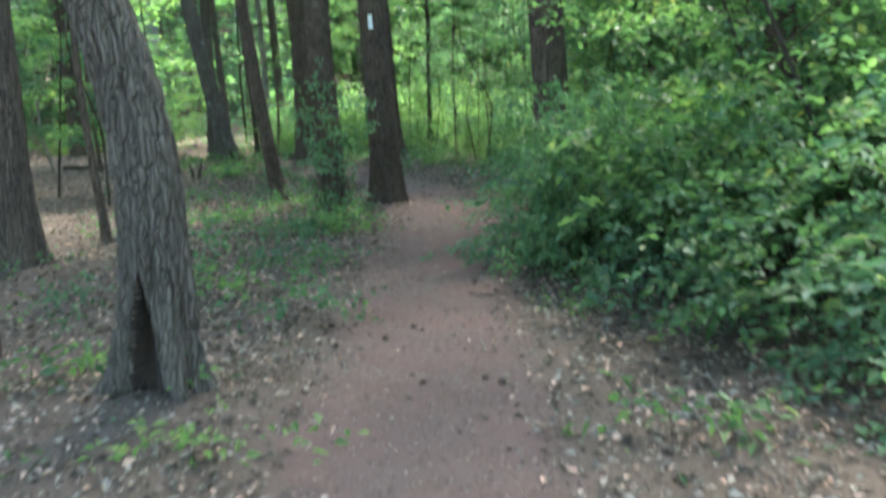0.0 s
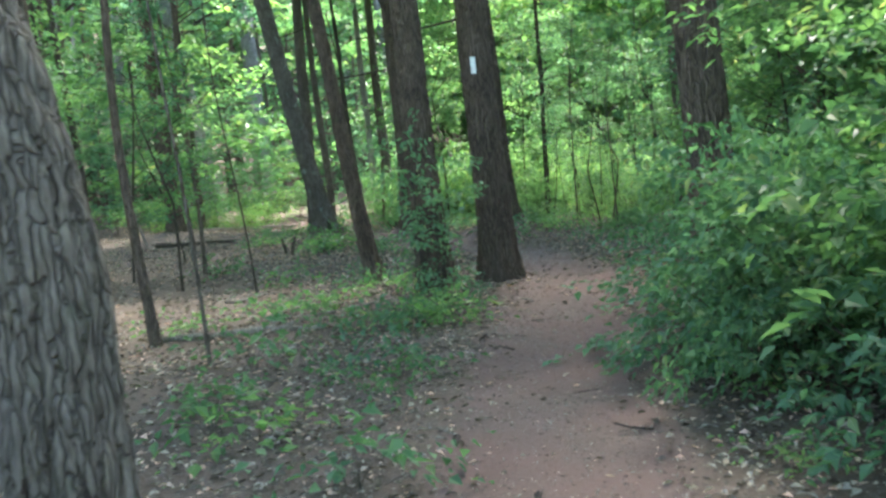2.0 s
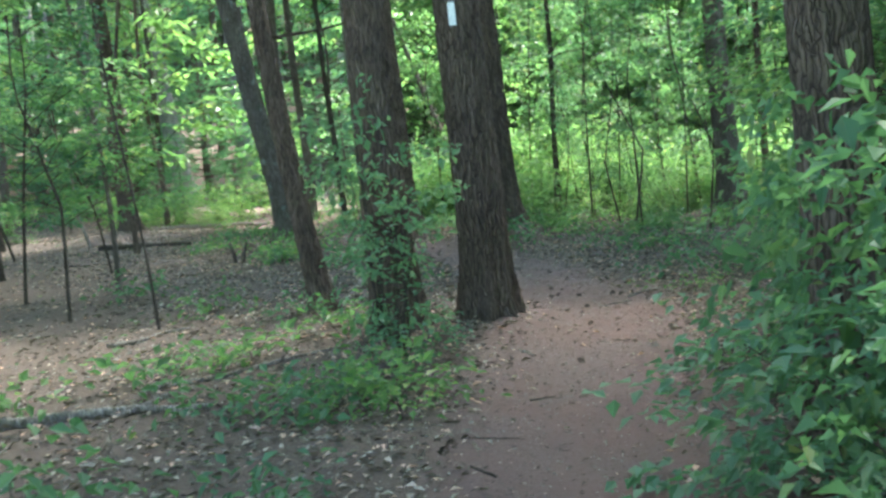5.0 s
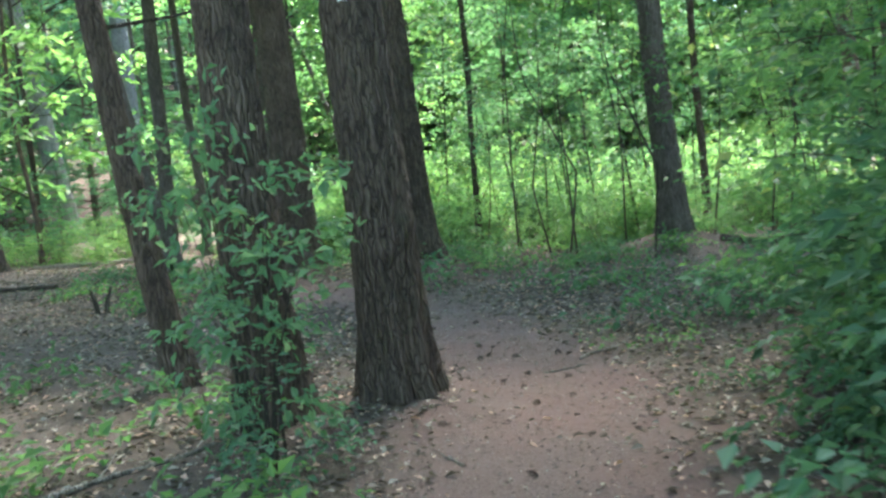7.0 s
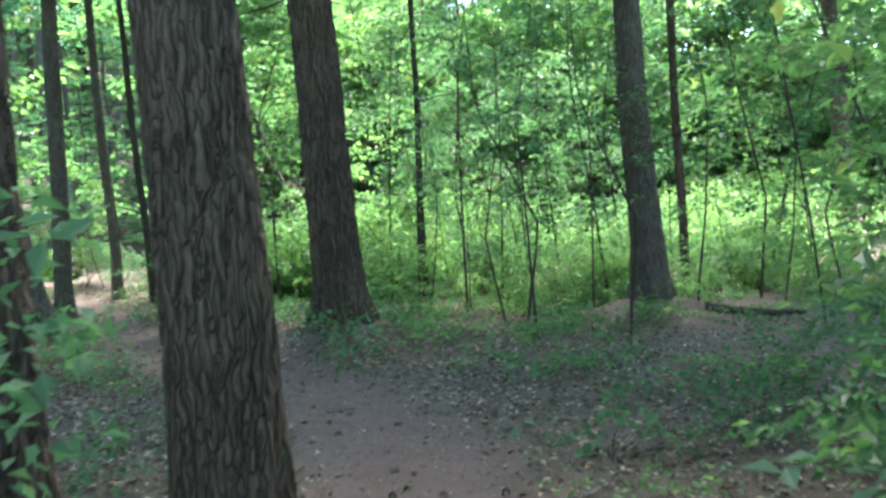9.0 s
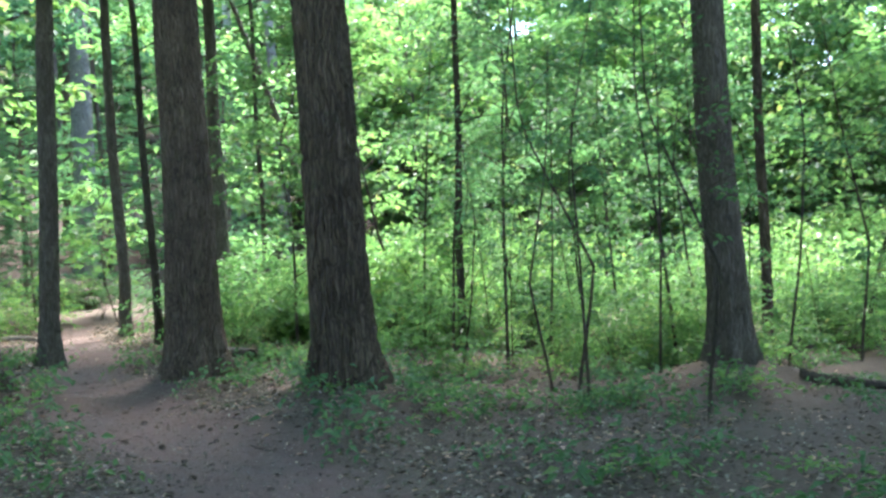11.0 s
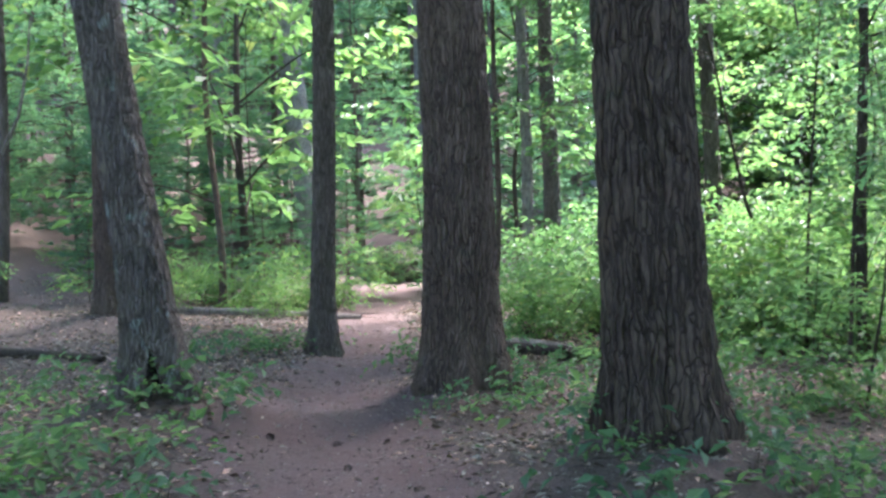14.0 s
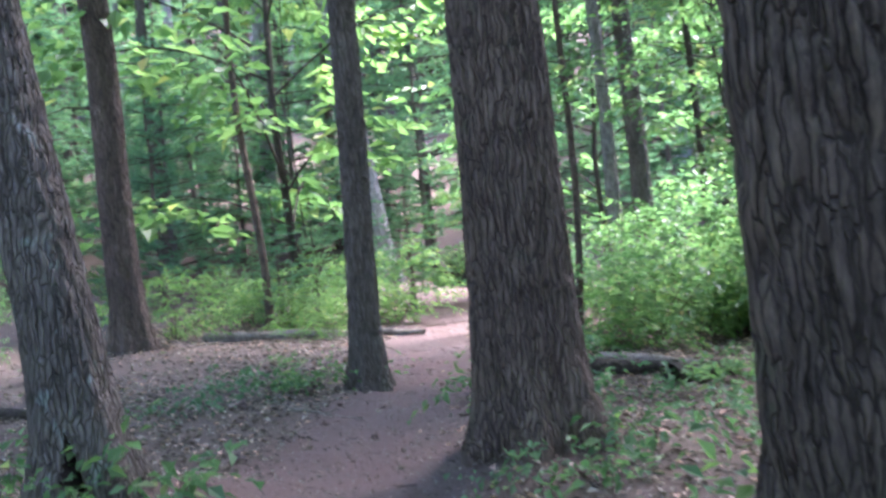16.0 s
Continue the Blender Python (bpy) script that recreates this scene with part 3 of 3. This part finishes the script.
LABELS = {
    "bush": ("dense leafy green shrub at the path edge", "bush", "thicket shrubs"),
    "tall": ("tall dense green shrub in the thicket", "bush", "thicket shrubs"),
    "sapling": ("slim broadleaf sapling with layered green leaves", "sapling", "understory saplings"),
    "far": ("young broadleaf tree with open green crown", "tree", "background trees"),
    "bright": ("light green shrub in the sunlit clearing", "bush", "clearing shrubs"),
    "herb": ("low green seedling on the leaf litter", "plant", "ground plants"),
    "pine": ("young pine with soft green needle tufts", "pine tree", "young pines"),
    "shrub": ("narrow leafy shrub before the dark trunk", "bush", "trunk shrubs"),
    "canopy": ("slender sapling with a high layer of yellow-green leaves", "sapling", "understory saplings"),
    "wisp": ("thin bare-stemmed sapling with few leaves", "sapling", "thin saplings"),
}


def plant_at(kind, x, y, s=1.0, sz=None, variant=None):
    src = patterns[kind][rnd.randrange(len(patterns[kind])) if variant is None else variant]
    ob = copy_thing(src, Matrix.Identity(4))
    ob.matrix_basis = pose(x, y, gz(x, y) - 0.01, 0, 0, rnd.uniform(0, 360)) @ Matrix.Diagonal((s, s, sz or s, 1))
    label, cat, grp = LABELS[kind]
    return tagged(ob, label, cat, grp)


# the thicket on the right
EDGE = [(-3, 3.2), (1, 2.8), (3.0, 1.95), (4.2, 1.3), (5.4, 0.98), (7.2, 0.8), (8.2, 1.12), (9.5, 1.25), (10.8, 1.4), (12.0, 1.5), (13.5, 1.95), (16, 2.6)]


def edge(y):
    return float(np.interp(y, [a for a, b in EDGE], [b for a, b in EDGE]))


for y in np.arange(0.4, 12.4, 0.62):
    plant_at("bush", edge(y) + 0.78 + rnd.uniform(-0.1, 0.15), y, rnd.uniform(0.62, 0.8), rnd.uniform(0.6, 0.85))
for y in np.arange(0.0, 13.5, 0.8):
    plant_at("bush", edge(y) + 1.5 + rnd.uniform(-0.2, 0.3), y, rnd.uniform(0.85, 1.1), rnd.uniform(0.9, 1.25))
for y in np.arange(0.5, 14.5, 1.2):
    plant_at("tall", edge(y) + 2.5 + rnd.uniform(-0.3, 0.4), y, rnd.uniform(0.85, 1.1), rnd.uniform(0.9, 1.15))
for y in np.arange(1.0, 16, 1.7):
    plant_at("sapling", edge(y) + 1.9 + rnd.uniform(-0.4, 0.9), y, rnd.uniform(0.7, 0.95))
    plant_at("sapling", edge(y) + 3.8 + rnd.uniform(-0.4, 0.9), y, rnd.uniform(0.9, 1.2))
    plant_at("tall", edge(y) + 4.6 + rnd.uniform(-0.3, 0.6), y, 1.2)
for y in np.arange(8.8, 14, 0.7):
    plant_at("bush", edge(y) + 1.2 + rnd.uniform(-0.1, 0.4), y, rnd.uniform(0.4, 0.6), rnd.uniform(0.4, 0.6))
for y in (6.3, 6.9, 7.5):
    plant_at("bush", 1.15, y, 0.5, 0.9, 0)
for x, y, s in ((1.9, 9.6, 0.62), (2.1, 10.6, 0.7), (1.8, 11.4, 0.55), (2.4, 12.0, 0.72), (2.9, 11.0, 0.8)):
    plant_at("sapling", x, y, s)
for x, y in ((1.75, 9.6), (1.85, 10.5), (1.9, 11.4), (2.1, 12.2)):
    plant_at("shrub", x, y, 0.9, 0.8)

# the shrub in front of the ridged trunk on the left
for x, y, s, sz in ((-1.48, 11.35, 0.75, 0.85), (-1.66, 11.8, 0.6, 1.0), (-1.42, 11.1, 0.55, 0.38)):
    plant_at("shrub", x, y, s, sz)

# thin saplings before the clearing
for x, y in ((1.0, 20.9), (0.9, 21.2), (0.75, 22.4), (1.9, 22.6), (2.3, 23.8), (3.3, 22.8), (0.3, 23.9), (1.3, 24.4), (-0.4, 25.2), (2.9, 25.2), (1.9, 26.0), (4.6, 24.4), (5.2, 22.6),
             (0.9, 25.8), (3.8, 26.6), (-0.9, 27.2), (2.0, 20.6), (4.3, 20.9)):
    plant_at("wisp", x, y, rnd.uniform(0.85, 1.25))
for i in range(16):
    plant_at("wisp", rnd.uniform(-1, 6), rnd.uniform(22, 29), rnd.uniform(0.5, 0.9))
for x, y in ((4.6, 18.6), (6.0, 20.2), (5.4, 16.8), (6.8, 23.5), (3.4, 27.5), (0.6, 28.6), (-1.2, 29.5), (5.5, 27), (7.6, 19), (2.2, 29.6), (-2.9, 27.6), (1.0, 31)):
    plant_at("sapling", x, y, rnd.uniform(0.8, 1.2))

for i in range(5):
    plant_at("bright", rnd.uniform(-11.5, -8.0), rnd.uniform(28.7, 31.8), rnd.uniform(0.3, 0.5))
for i in range(10):
    plant_at("far", rnd.uniform(-9, 18), rnd.uniform(54, 64), rnd.uniform(1.6, 2.1), variant=1 + i % 2)
# the bright clearing ahead
for i in range(46):
    plant_at("bright", rnd.uniform(-4.5, 9), rnd.uniform(27.5, 42), rnd.uniform(0.6, 1.05))
for i in range(14):
    plant_at("bright", rnd.uniform(-4.6, -1.6), rnd.uniform(27.0, 31), rnd.uniform(0.5, 0.8))
for i in range(22):
    plant_at("bright", rnd.uniform(-1, 7), rnd.uniform(23.4, 27.5), rnd.uniform(0.35, 0.6))
for i in range(5):
    plant_at("bush", rnd.uniform(0, 6), rnd.uniform(24.5, 28), rnd.uniform(0.5, 0.75))

# shrubs and pines on the far left and up the slope
for x, y in ((-8.6, 31), (-9.6, 33.0), (-10.6, 32), (-8.4, 34.2), (-11.8, 31), (-13, 33.5), (-14.2, 31.2), (-11, 28.8), (-13, 27), (-15.5, 28), (-17, 31), (-8.0, 36), (-9.2, 38.5), (-6.2, 33.6), (-6.0, 35)):
    plant_at("bush" if y > 31.5 else "bright", x, y, rnd.uniform(0.4, 0.65))
for x, y, s in ((-11.2, 34.0, 0.8), (-13.2, 38, 1.2), (-15.5, 35, 1.1), (-17.5, 38, 1.3), (-10.2, 39.5, 1.0), (-16, 42, 1.5), (-19, 34, 1.2), (-12, 45, 1.3), (-20.5, 40, 1.4), (-9.5, 44, 1.2),
                (-9.0, 32.2, 0.55), (-10.4, 30.6, 0.5), (-11.5, 37.6, 1.4), (-14.4, 33.0, 1.3), (-16.6, 36.6, 1.6), (-18, 33, 1.5), (-14, 40.5, 1.7), (-10.8, 42.5, 1.6), (-8.6, 41.5, 1.3),
                (-14.5, 26.5, 0.9), (-7.2, 38.5, 1.0), (-22, 30, 1.2), (-12.5, 22, 0.8)):
    plant_at("pine", x, y, s)
for x, y, s in ((-13.4, 35.6, 1.5), (-12.0, 38.8, 1.9), (-16.2, 39.4, 2.0), (-18.8, 36.2, 1.8), (-10.6, 44.6, 2.0), (-14.6, 43.6, 2.2), (-9.0, 46.5, 2.0), (-20.8, 37.2, 1.9), (-7.6, 43.0, 1.7),
                (-10.2, 31.3, 0.42), (-11.0, 30.9, 0.36), (-9.4, 31.6, 0.4), (-12.6, 29.6, 0.5)):
    plant_at("pine", x, y, s)
for i in range(8):
    px_, py_ = rnd.uniform(-19, -9), rnd.uniform(31, 40)
    if path_distance(px_, py_) > 1.5:
        plant_at("pine", px_, py_, rnd.uniform(0.5, 1.5))
for x, y, s in ((-7.4, 11.0, 0.8), (-5.2, 13.8, 0.7), (-8.5, 15.5, 0.9), (-9.6, 19.0, 0.8), (-6.8, 18.6, 0.6), (-10.5, 9.5, 0.9), (-11.5, 14.5, 1.0), (-13.5, 20.5, 1.1), (-9.0, 6.0, 0.8), (-4.8, 6.0, 0.5),
                (-6.2, 8.2, 0.7), (-7.8, 13.2, 0.8), (-6.6, 15.6, 0.75), (-10.4, 22.6, 0.9), (-8.9, 11.9, 0.9), (-11.4, 17.5, 1.0), (-14.8, 16, 1.1), (-15.5, 21.5, 1.2),
                (-7.6, 33.0, 0.5)):
    plant_at("sapling", x, y, s)

for x, y, s in ((-11.1, 32.6, 1.0),):
    plant_at("canopy", x, y, s * 0.55, s)

# the wood behind, round about
count = 0
while count < 130:
    a, d = rnd.uniform(-68, 60), rnd.uniform(24, 66)
    x, y = d * math.sin(radians(a)), 10 + d * math.cos(radians(a))
    if (-6 < x < 14 and 26 < y < 47) or path_distance(x, y) < 2.2:
        continue
    if x < -7 and -0.82 * (x + 11) + 0.57 * (y - 40) > -4 and a > -52 and -0.82 * (x + 11) + 0.57 * (y - 40) < 15:
        continue
    plant_at("far", x, y, rnd.uniform(0.8, 1.4))
    count += 1
for i in range(34):
    plant_at("far", rnd.uniform(-8, 16), rnd.uniform(47, 58), rnd.uniform(0.9, 1.5), variant=1 + i % 2)
count = 0
while count < 60:
    a, d = rnd.uniform(-70, 60), rnd.uniform(28, 62)
    x, y = d * math.sin(radians(a)), 10 + d * math.cos(radians(a))
    if (-6 < x < 16 and 26 < y < 54) or path_distance(x, y) < 2:
        continue
    tree(200 + count, x, y, rnd.uniform(0.1, 0.26), (BARK_DARK, BARK_GREY, BARK_PALE)[count % 3], "distant trunk in the green wood", lean=(rnd.uniform(-0.05, 0.05), 0),
         flare=0.2, fine=0, crown=None if x < -7 and -5 < -0.82 * (x + 11) + 0.57 * (y - 40) < 15 else count % 4)
    count += 1

# tall and thin trees on the slope
for i in range(40):
    x = rnd.uniform(-34, -8)
    up = rnd.uniform(0, 34)
    y = 40 + (x + 11) * 1.2 + up
    if path_distance(x, y) > 1.5:
        tree(400 + i, x, y, rnd.uniform(0.07, 0.2), (BARK_DARK, BARK_GREY, BARK_PALE)[i % 3], "slender trunk on the leaf-covered slope", lean=(rnd.uniform(-0.08, 0.08), 0),
             tall=13, flare=0.2, fine=0, crown=(i % 4 if up > 22 else None), stubs=3, spread=1.25)
for i in range(26):
    x = rnd.uniform(-27, -8)
    y = 38 + (x + 11) * 1.2 + rnd.uniform(0, 16)
    if path_distance(x, y) > 1.2:
        plant_at("wisp" if i % 2 else "pine", x, y, rnd.uniform(0.8, 1.5))

for i in range(60):
    x = rnd.uniform(-42, -4)
    y = 44 + (x + 11) * 1.2 + rnd.uniform(16, 44)
    if i % 5 < 3:
        plant_at("pine", x, y, rnd.uniform(1.9, 2.8))
    else:
        plant_at("far", x, y, rnd.uniform(0.9, 1.4), variant=0)

# added trees behind and beside the walk close the canopy and keep sun off the ground
for i, (x, y) in enumerate(((-3, -4), (3.2, -5), (-7, -2), (9, 3), (-6, 3), (-9, 9), (11, 9), (9, 15), (1.5, -9), (-2, -10), (-13, 10), (9, -3), (12, 21), (8.5, 31), (3.5, 15.2))):
    tree(300 + i, x, y, 0.2, BARK_DARK, "tall trunk added around the walk to shade it", flare=0.3, fine=0, crown=i % 4)


def far_wood():
    """The wooded horizon, beyond the last trees; its green also glows to brighten the background."""
    m, nt, b = shader("far_foliage")
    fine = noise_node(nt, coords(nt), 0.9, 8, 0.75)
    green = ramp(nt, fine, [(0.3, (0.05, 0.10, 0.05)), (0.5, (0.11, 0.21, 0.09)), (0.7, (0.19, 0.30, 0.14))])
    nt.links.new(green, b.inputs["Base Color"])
    # added emission stands in for daylight on the far leaves
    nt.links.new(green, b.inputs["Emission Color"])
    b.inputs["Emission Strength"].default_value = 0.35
    b.inputs["Roughness"].default_value = 0.8
    vs, n, k = [], 240, 14
    for j in range(k):
        for i in range(n):
            a = 2 * math.pi * i / n
            u = noise.noise((math.cos(a) * 9, math.sin(a) * 9, j * 0.5)) * 5 + noise.noise((math.cos(a) * 30, math.sin(a) * 30, j * 1.3)) * 3
            R = 92 + u + j * 0.8
            x, y = R * math.sin(a), 15 + R * math.cos(a)
            top = 13 + 7 * noise.noise((math.cos(a) * 14, math.sin(a) * 14, 3.3))
            vs.append((x, y, gz(x, y) - 3 + (top + 3) * j / (k - 1)))
    i = np.arange(n * k).reshape(k, n)
    q = np.stack([i[:-1], np.roll(i, -1, 1)[:-1], np.roll(i, -1, 1)[1:], i[1:]], -1).reshape(-1, 4)
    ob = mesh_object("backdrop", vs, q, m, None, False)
    tagged(ob, "distant green woodland backdrop wall with an added glow", "backdrop", kind="structure")


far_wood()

# ---- ground plants ----
for i in range(80):
    y = rnd.uniform(1.5, 27)
    side = -1 if rnd.random() < 0.62 else 1
    px = float(np.interp(y, PX[:, 1], PX[:, 0]))
    x = px + side * (0.85 + abs(rnd.gauss(0, 1.3)))
    if path_distance(x, y) < 0.95 or math.hypot(x + 0.89, y - 12.5) < 0.9:
        continue
    plant_at("herb", x, y, rnd.uniform(0.55, 1.2))
for x, y, n, sp in ((-2.3, 10.2, 6, 0.35), (-1.8, 9.6, 5, 0.25), (-1.0, 20.7, 10, 0.45), (-0.2, 21.0, 12, 0.5), (-2.6, 22.6, 8, 0.4), (-5.2, 20.4, 9, 0.4), (-4.6, 19.4, 8, 0.45),
                    (-3.5, 25.4, 16, 0.6), (-0.9, 20.0, 4, 0.35), (0.6, 19.2, 8, 0.7), (2.2, 18.0, 8, 0.8), (-2.0, 24.2, 12, 0.6), (-6.3, 25.5, 5, 0.2)):
    for k in range((n + 1) // 2):
        hx, hy = x + rnd.gauss(0, sp), y + rnd.gauss(0, sp)
        if path_distance(hx, hy) > 0.6:
            plant_at("herb", hx, hy, rnd.uniform(0.6, 1.25))

for i in range(46):
    plant_at("herb", rnd.uniform(-0.4, 6.5), rnd.uniform(20.5, 26), rnd.uniform(0.6, 1.2))

plant_at("bush", 2.4, 14.9, 0.5)
plant_at("bush", 3.0, 15.6, 0.6)

# ---- leaf litter, needles and twigs on the floor ----
def scatter(n, keep):
    y = rng.uniform(-1, 33, n)
    x = np.interp(y, PX[:, 1], PX[:, 0]) + rng.normal(0, 3.2, n)
    d = path_distance(x, y)
    ok = rng.uniform(0, 1, n) < keep(d)
    return x[ok], y[ok]


def fallen(name, n, keep, lo, hi, ratio, material, label):
    x, y = scatter(n, keep)
    m = len(x)
    c = np.stack([x, y, height(x, y) + rng.uniform(0.004, 0.02, m)], 1)
    a = rng.uniform(0, 2 * np.pi, m)
    h = np.stack([np.cos(a), np.sin(a), rng.normal(0.05, 0.22, m)], 1)
    nor = np.stack([rng.normal(0, 0.3, m), rng.normal(0, 0.3, m), np.ones(m)], 1)
    L = rng.uniform(lo, hi, m)
    v, f = leaves(c, h, nor, L, L * ratio * rng.uniform(0.7, 1.3, m), 0.25)
    ob = mesh_object(name, v, f, material, None, False)
    return tagged(ob, label, "leaf litter", kind="stuff")


fallen("leaf_litter", 110000, lambda d: np.clip((d - 0.35) / 0.7, 0.02, 1), 0.03, 0.075, 0.5, LITTER, "fallen brown and tan leaves on the forest floor")
fallen("grass_tufts", 3500, lambda d: np.clip((d - 0.7) / 1.2, 0, 1) * 0.8, 0.04, 0.1, 0.3, LEAF, "small green sprouts among the leaf litter")


fallen("needle_litter", 150000, lambda d: np.where(d < 1.6, 0.75, 0.2), 0.010, 0.034, 0.3, LITTER, "fine needles and leaf crumbs on the earth path")


def twig_on_ground(x, y, a, ln, r, material=DEADWOOD, name="fallen_branch", label="bare fallen branch on the leaf litter", forks=2):
    g = np.random.default_rng(int(abs(x * 97 + y * 31)))
    top = new(name)
    top.location = (x, y, 0)
    t = np.linspace(-0.5, 0.5, 9)
    px = np.cos(radians(a)) * t * ln + g.normal(0, 0.012 * ln, 9)
    py = np.sin(radians(a)) * t * ln + g.normal(0, 0.012 * ln, 9)
    pz = height(px + x, py + y) + r * 0.7
    v, f = tube(np.stack([px, py, pz], 1), r * np.linspace(1.1, 0.5, 9), 9)
    mesh_object("stem", v, f, material, top)
    for k in range(forks):
        i = g.integers(2, 7)
        d = np.array([np.cos(radians(a + 40)), np.sin(radians(a + 40)), 0.15]) * ln * 0.22 * (1 if k % 2 else -1)
        b = np.array([px[i], py[i], pz[i]])
        v, f = tube([b, b + d * 0.5 + g.normal(0, 0.01, 3), b + d], [r * 0.5, r * 0.4, r * 0.15], 6)
        mesh_object("side_twig", v, f, material, top)
    return tagged(top, label, "branch")


twig_on_ground(-2.45, 10.95, 54, 1.9, 0.02)
twig_on_ground(-3.9, 12.6, 60, 0.9, 0.02)
twig_on_ground(0.48, 13.9, 30, 0.35, 0.012)
twig_on_ground(0.2, 13.6, 5, 0.3, 0.008)
twig_on_ground(-5.5, 24.2, 18, 0.6, 0.014)
twig_on_ground(-3.2, 9.55, 14, 1.6, 0.04)
twig_on_ground(0.9, 2.4, 150, 0.5, 0.012)
twig_on_ground(-0.55, 11.3, 120, 0.25, 0.01)
for i in range(46):
    y = rnd.uniform(1, 25)
    x = float(np.interp(y, PX[:, 1], PX[:, 0])) + rnd.gauss(0, 1.2)
    twig_on_ground(x, y, rnd.uniform(0, 180), rnd.uniform(0.06, 0.28), rnd.uniform(0.003, 0.008), TWIG if i % 3 else DEADWOOD, "twig", "small twig lying on the ground", 0)


def pine_cone(x, y, s):
    bm = bmesh.new()
    for k in range(7):
        for j in range(6):
            a = j * 1.047 + k * 0.5
            rr = s * (0.3 + 0.28 * math.sin(math.pi * (k + 0.8) / 8))
            c = Vector((s * (k * 0.32 - 1.0), math.cos(a) * rr, math.sin(a) * rr + s * 0.45))
            w = Vector((0, -math.sin(a), math.cos(a))) * s * 0.2
            o = Vector((s * 0.25, math.cos(a) * s * 0.22, math.sin(a) * s * 0.22))
            q = [bm.verts.new(c - w), bm.verts.new(c + w), bm.verts.new(c + w * 0.6 + o), bm.verts.new(c - w * 0.6 + o)]
            bm.faces.new(q)
    me = bpy.data.meshes.new("pine_cone")
    bm.to_mesh(me)
    bm.free()
    me.materials.append(TWIG)
    ob = new("pine_cone", me)
    ob.matrix_basis = pose(x, y, gz(x, y), 0, 0, rnd.uniform(0, 360))
    return tagged(ob, "dark pine cone lying on the earth path", "pine cone", "pine cones")


for i in range(60):
    y = rnd.uniform(1.2, 24)
    x = float(np.interp(y, PX[:, 1], PX[:, 0])) + rnd.gauss(0, 0.5)
    pine_cone(x, y, rnd.uniform(0.018, 0.032))

bare = new("dead_sapling")
bare.location = (-9.85, 24.6, gz(-9.85, 24.6))
v, f = tube([(0.04, 0, -0.1), (-0.08, 0, 0.35), (-0.22, 0, 0.85), (-0.2, 0, 1.6), (0.0, 0, 2.05), (0.28, 0, 2.25), (0.52, 0.02, 2.65), (0.7, 0, 3.3), (0.74, 0, 3.8)], [0.04, 0.036, 0.032, 0.03, 0.027, 0.024, 0.02, 0.014, 0.007], 8)
mesh_object("trunk", v, f, DEADWOOD, bare)
v, f = tube([(-0.2, 0, 1.55), (-0.3, 0.05, 2.0), (-0.5, 0.1, 2.4)], [0.018, 0.012, 0.004], 6)
mesh_object("dead_branch", v, f, DEADWOOD, bare)
tagged(bare, "bare pale crooked dead sapling", "sapling")

# logs, stub and a dark lump that stands in for a shaded pit
twig_on_ground(-8.9, 29.2, 8, 3.2, 0.07, DEADWOOD, "fallen_log", "grey fallen log across the forest floor", 1)
twig_on_ground(-3.75, 26.0, 12, 1.0, 0.085, TWIG, "fallen_log", "dark broken log among low green plants", 2)
twig_on_ground(-3.45, 26.35, -18, 1.3, 0.06, DEADWOOD, "fallen_log", "broken grey log among low green plants", 1)
twig_on_ground(-2.95, 25.85, 55, 0.7, 0.09, TWIG, "fallen_log", "dark rotten log end beside the ridged trunk", 2)
twig_on_ground(-8.4, 23.85, -8, 1.9, 0.06, TWIG, "fallen_log", "dark rotten log behind the leaning trunk", 1)
twig_on_ground(3.8, 21.9, -10, 1.2, 0.06, TWIG, "fallen_log", "dark rotten log under the saplings", 1)
stub = new("forked_stump")
stub.location = (-5.01, 18.99, gz(-5.01, 18.99))
for dx in (-0.07, 0.08):
    v, f = tube([(dx * 0.5, 0, -0.1), (dx, 0, 0.15), (dx * 1.7, 0.02, 0.32)], [0.035, 0.03, 0.015], 9)
    mesh_object("prong", v, f, TWIG, stub)
tagged(stub, "small dark two-pronged broken stump", "stump")


# added lump whose dark colour replaces the gloom of the pit
def root_plate(x, y, s):
    bm = bmesh.new()
    bmesh.ops.create_icosphere(bm, subdivisions=4, radius=s)
    for v in bm.verts:
        n = noise.noise(v.co * 2.3 / s) * 0.3 + noise.noise(v.co * 6 / s) * 0.12
        v.co *= 1 + n
        v.co.z *= 0.62
    me = bpy.data.meshes.new("earth_clump")
    bm.to_mesh(me)
    bm.free()
    me.materials.append(TWIG)
    ob = new("root_plate", me)
    ob.location = (x, y, gz(x, y) + s * 0.2)
    return tagged(ob, "dark lump standing in for the dark pit beside the path", "root plate")


root_plate(-10.2, 36.9, 0.8)

# the pattern plants themselves are not part of the wood
for group_ in patterns.values():
    for ob in group_:
        for c in list(ob.children_recursive):
            bpy.data.objects.remove(c)
        bpy.data.objects.remove(ob)
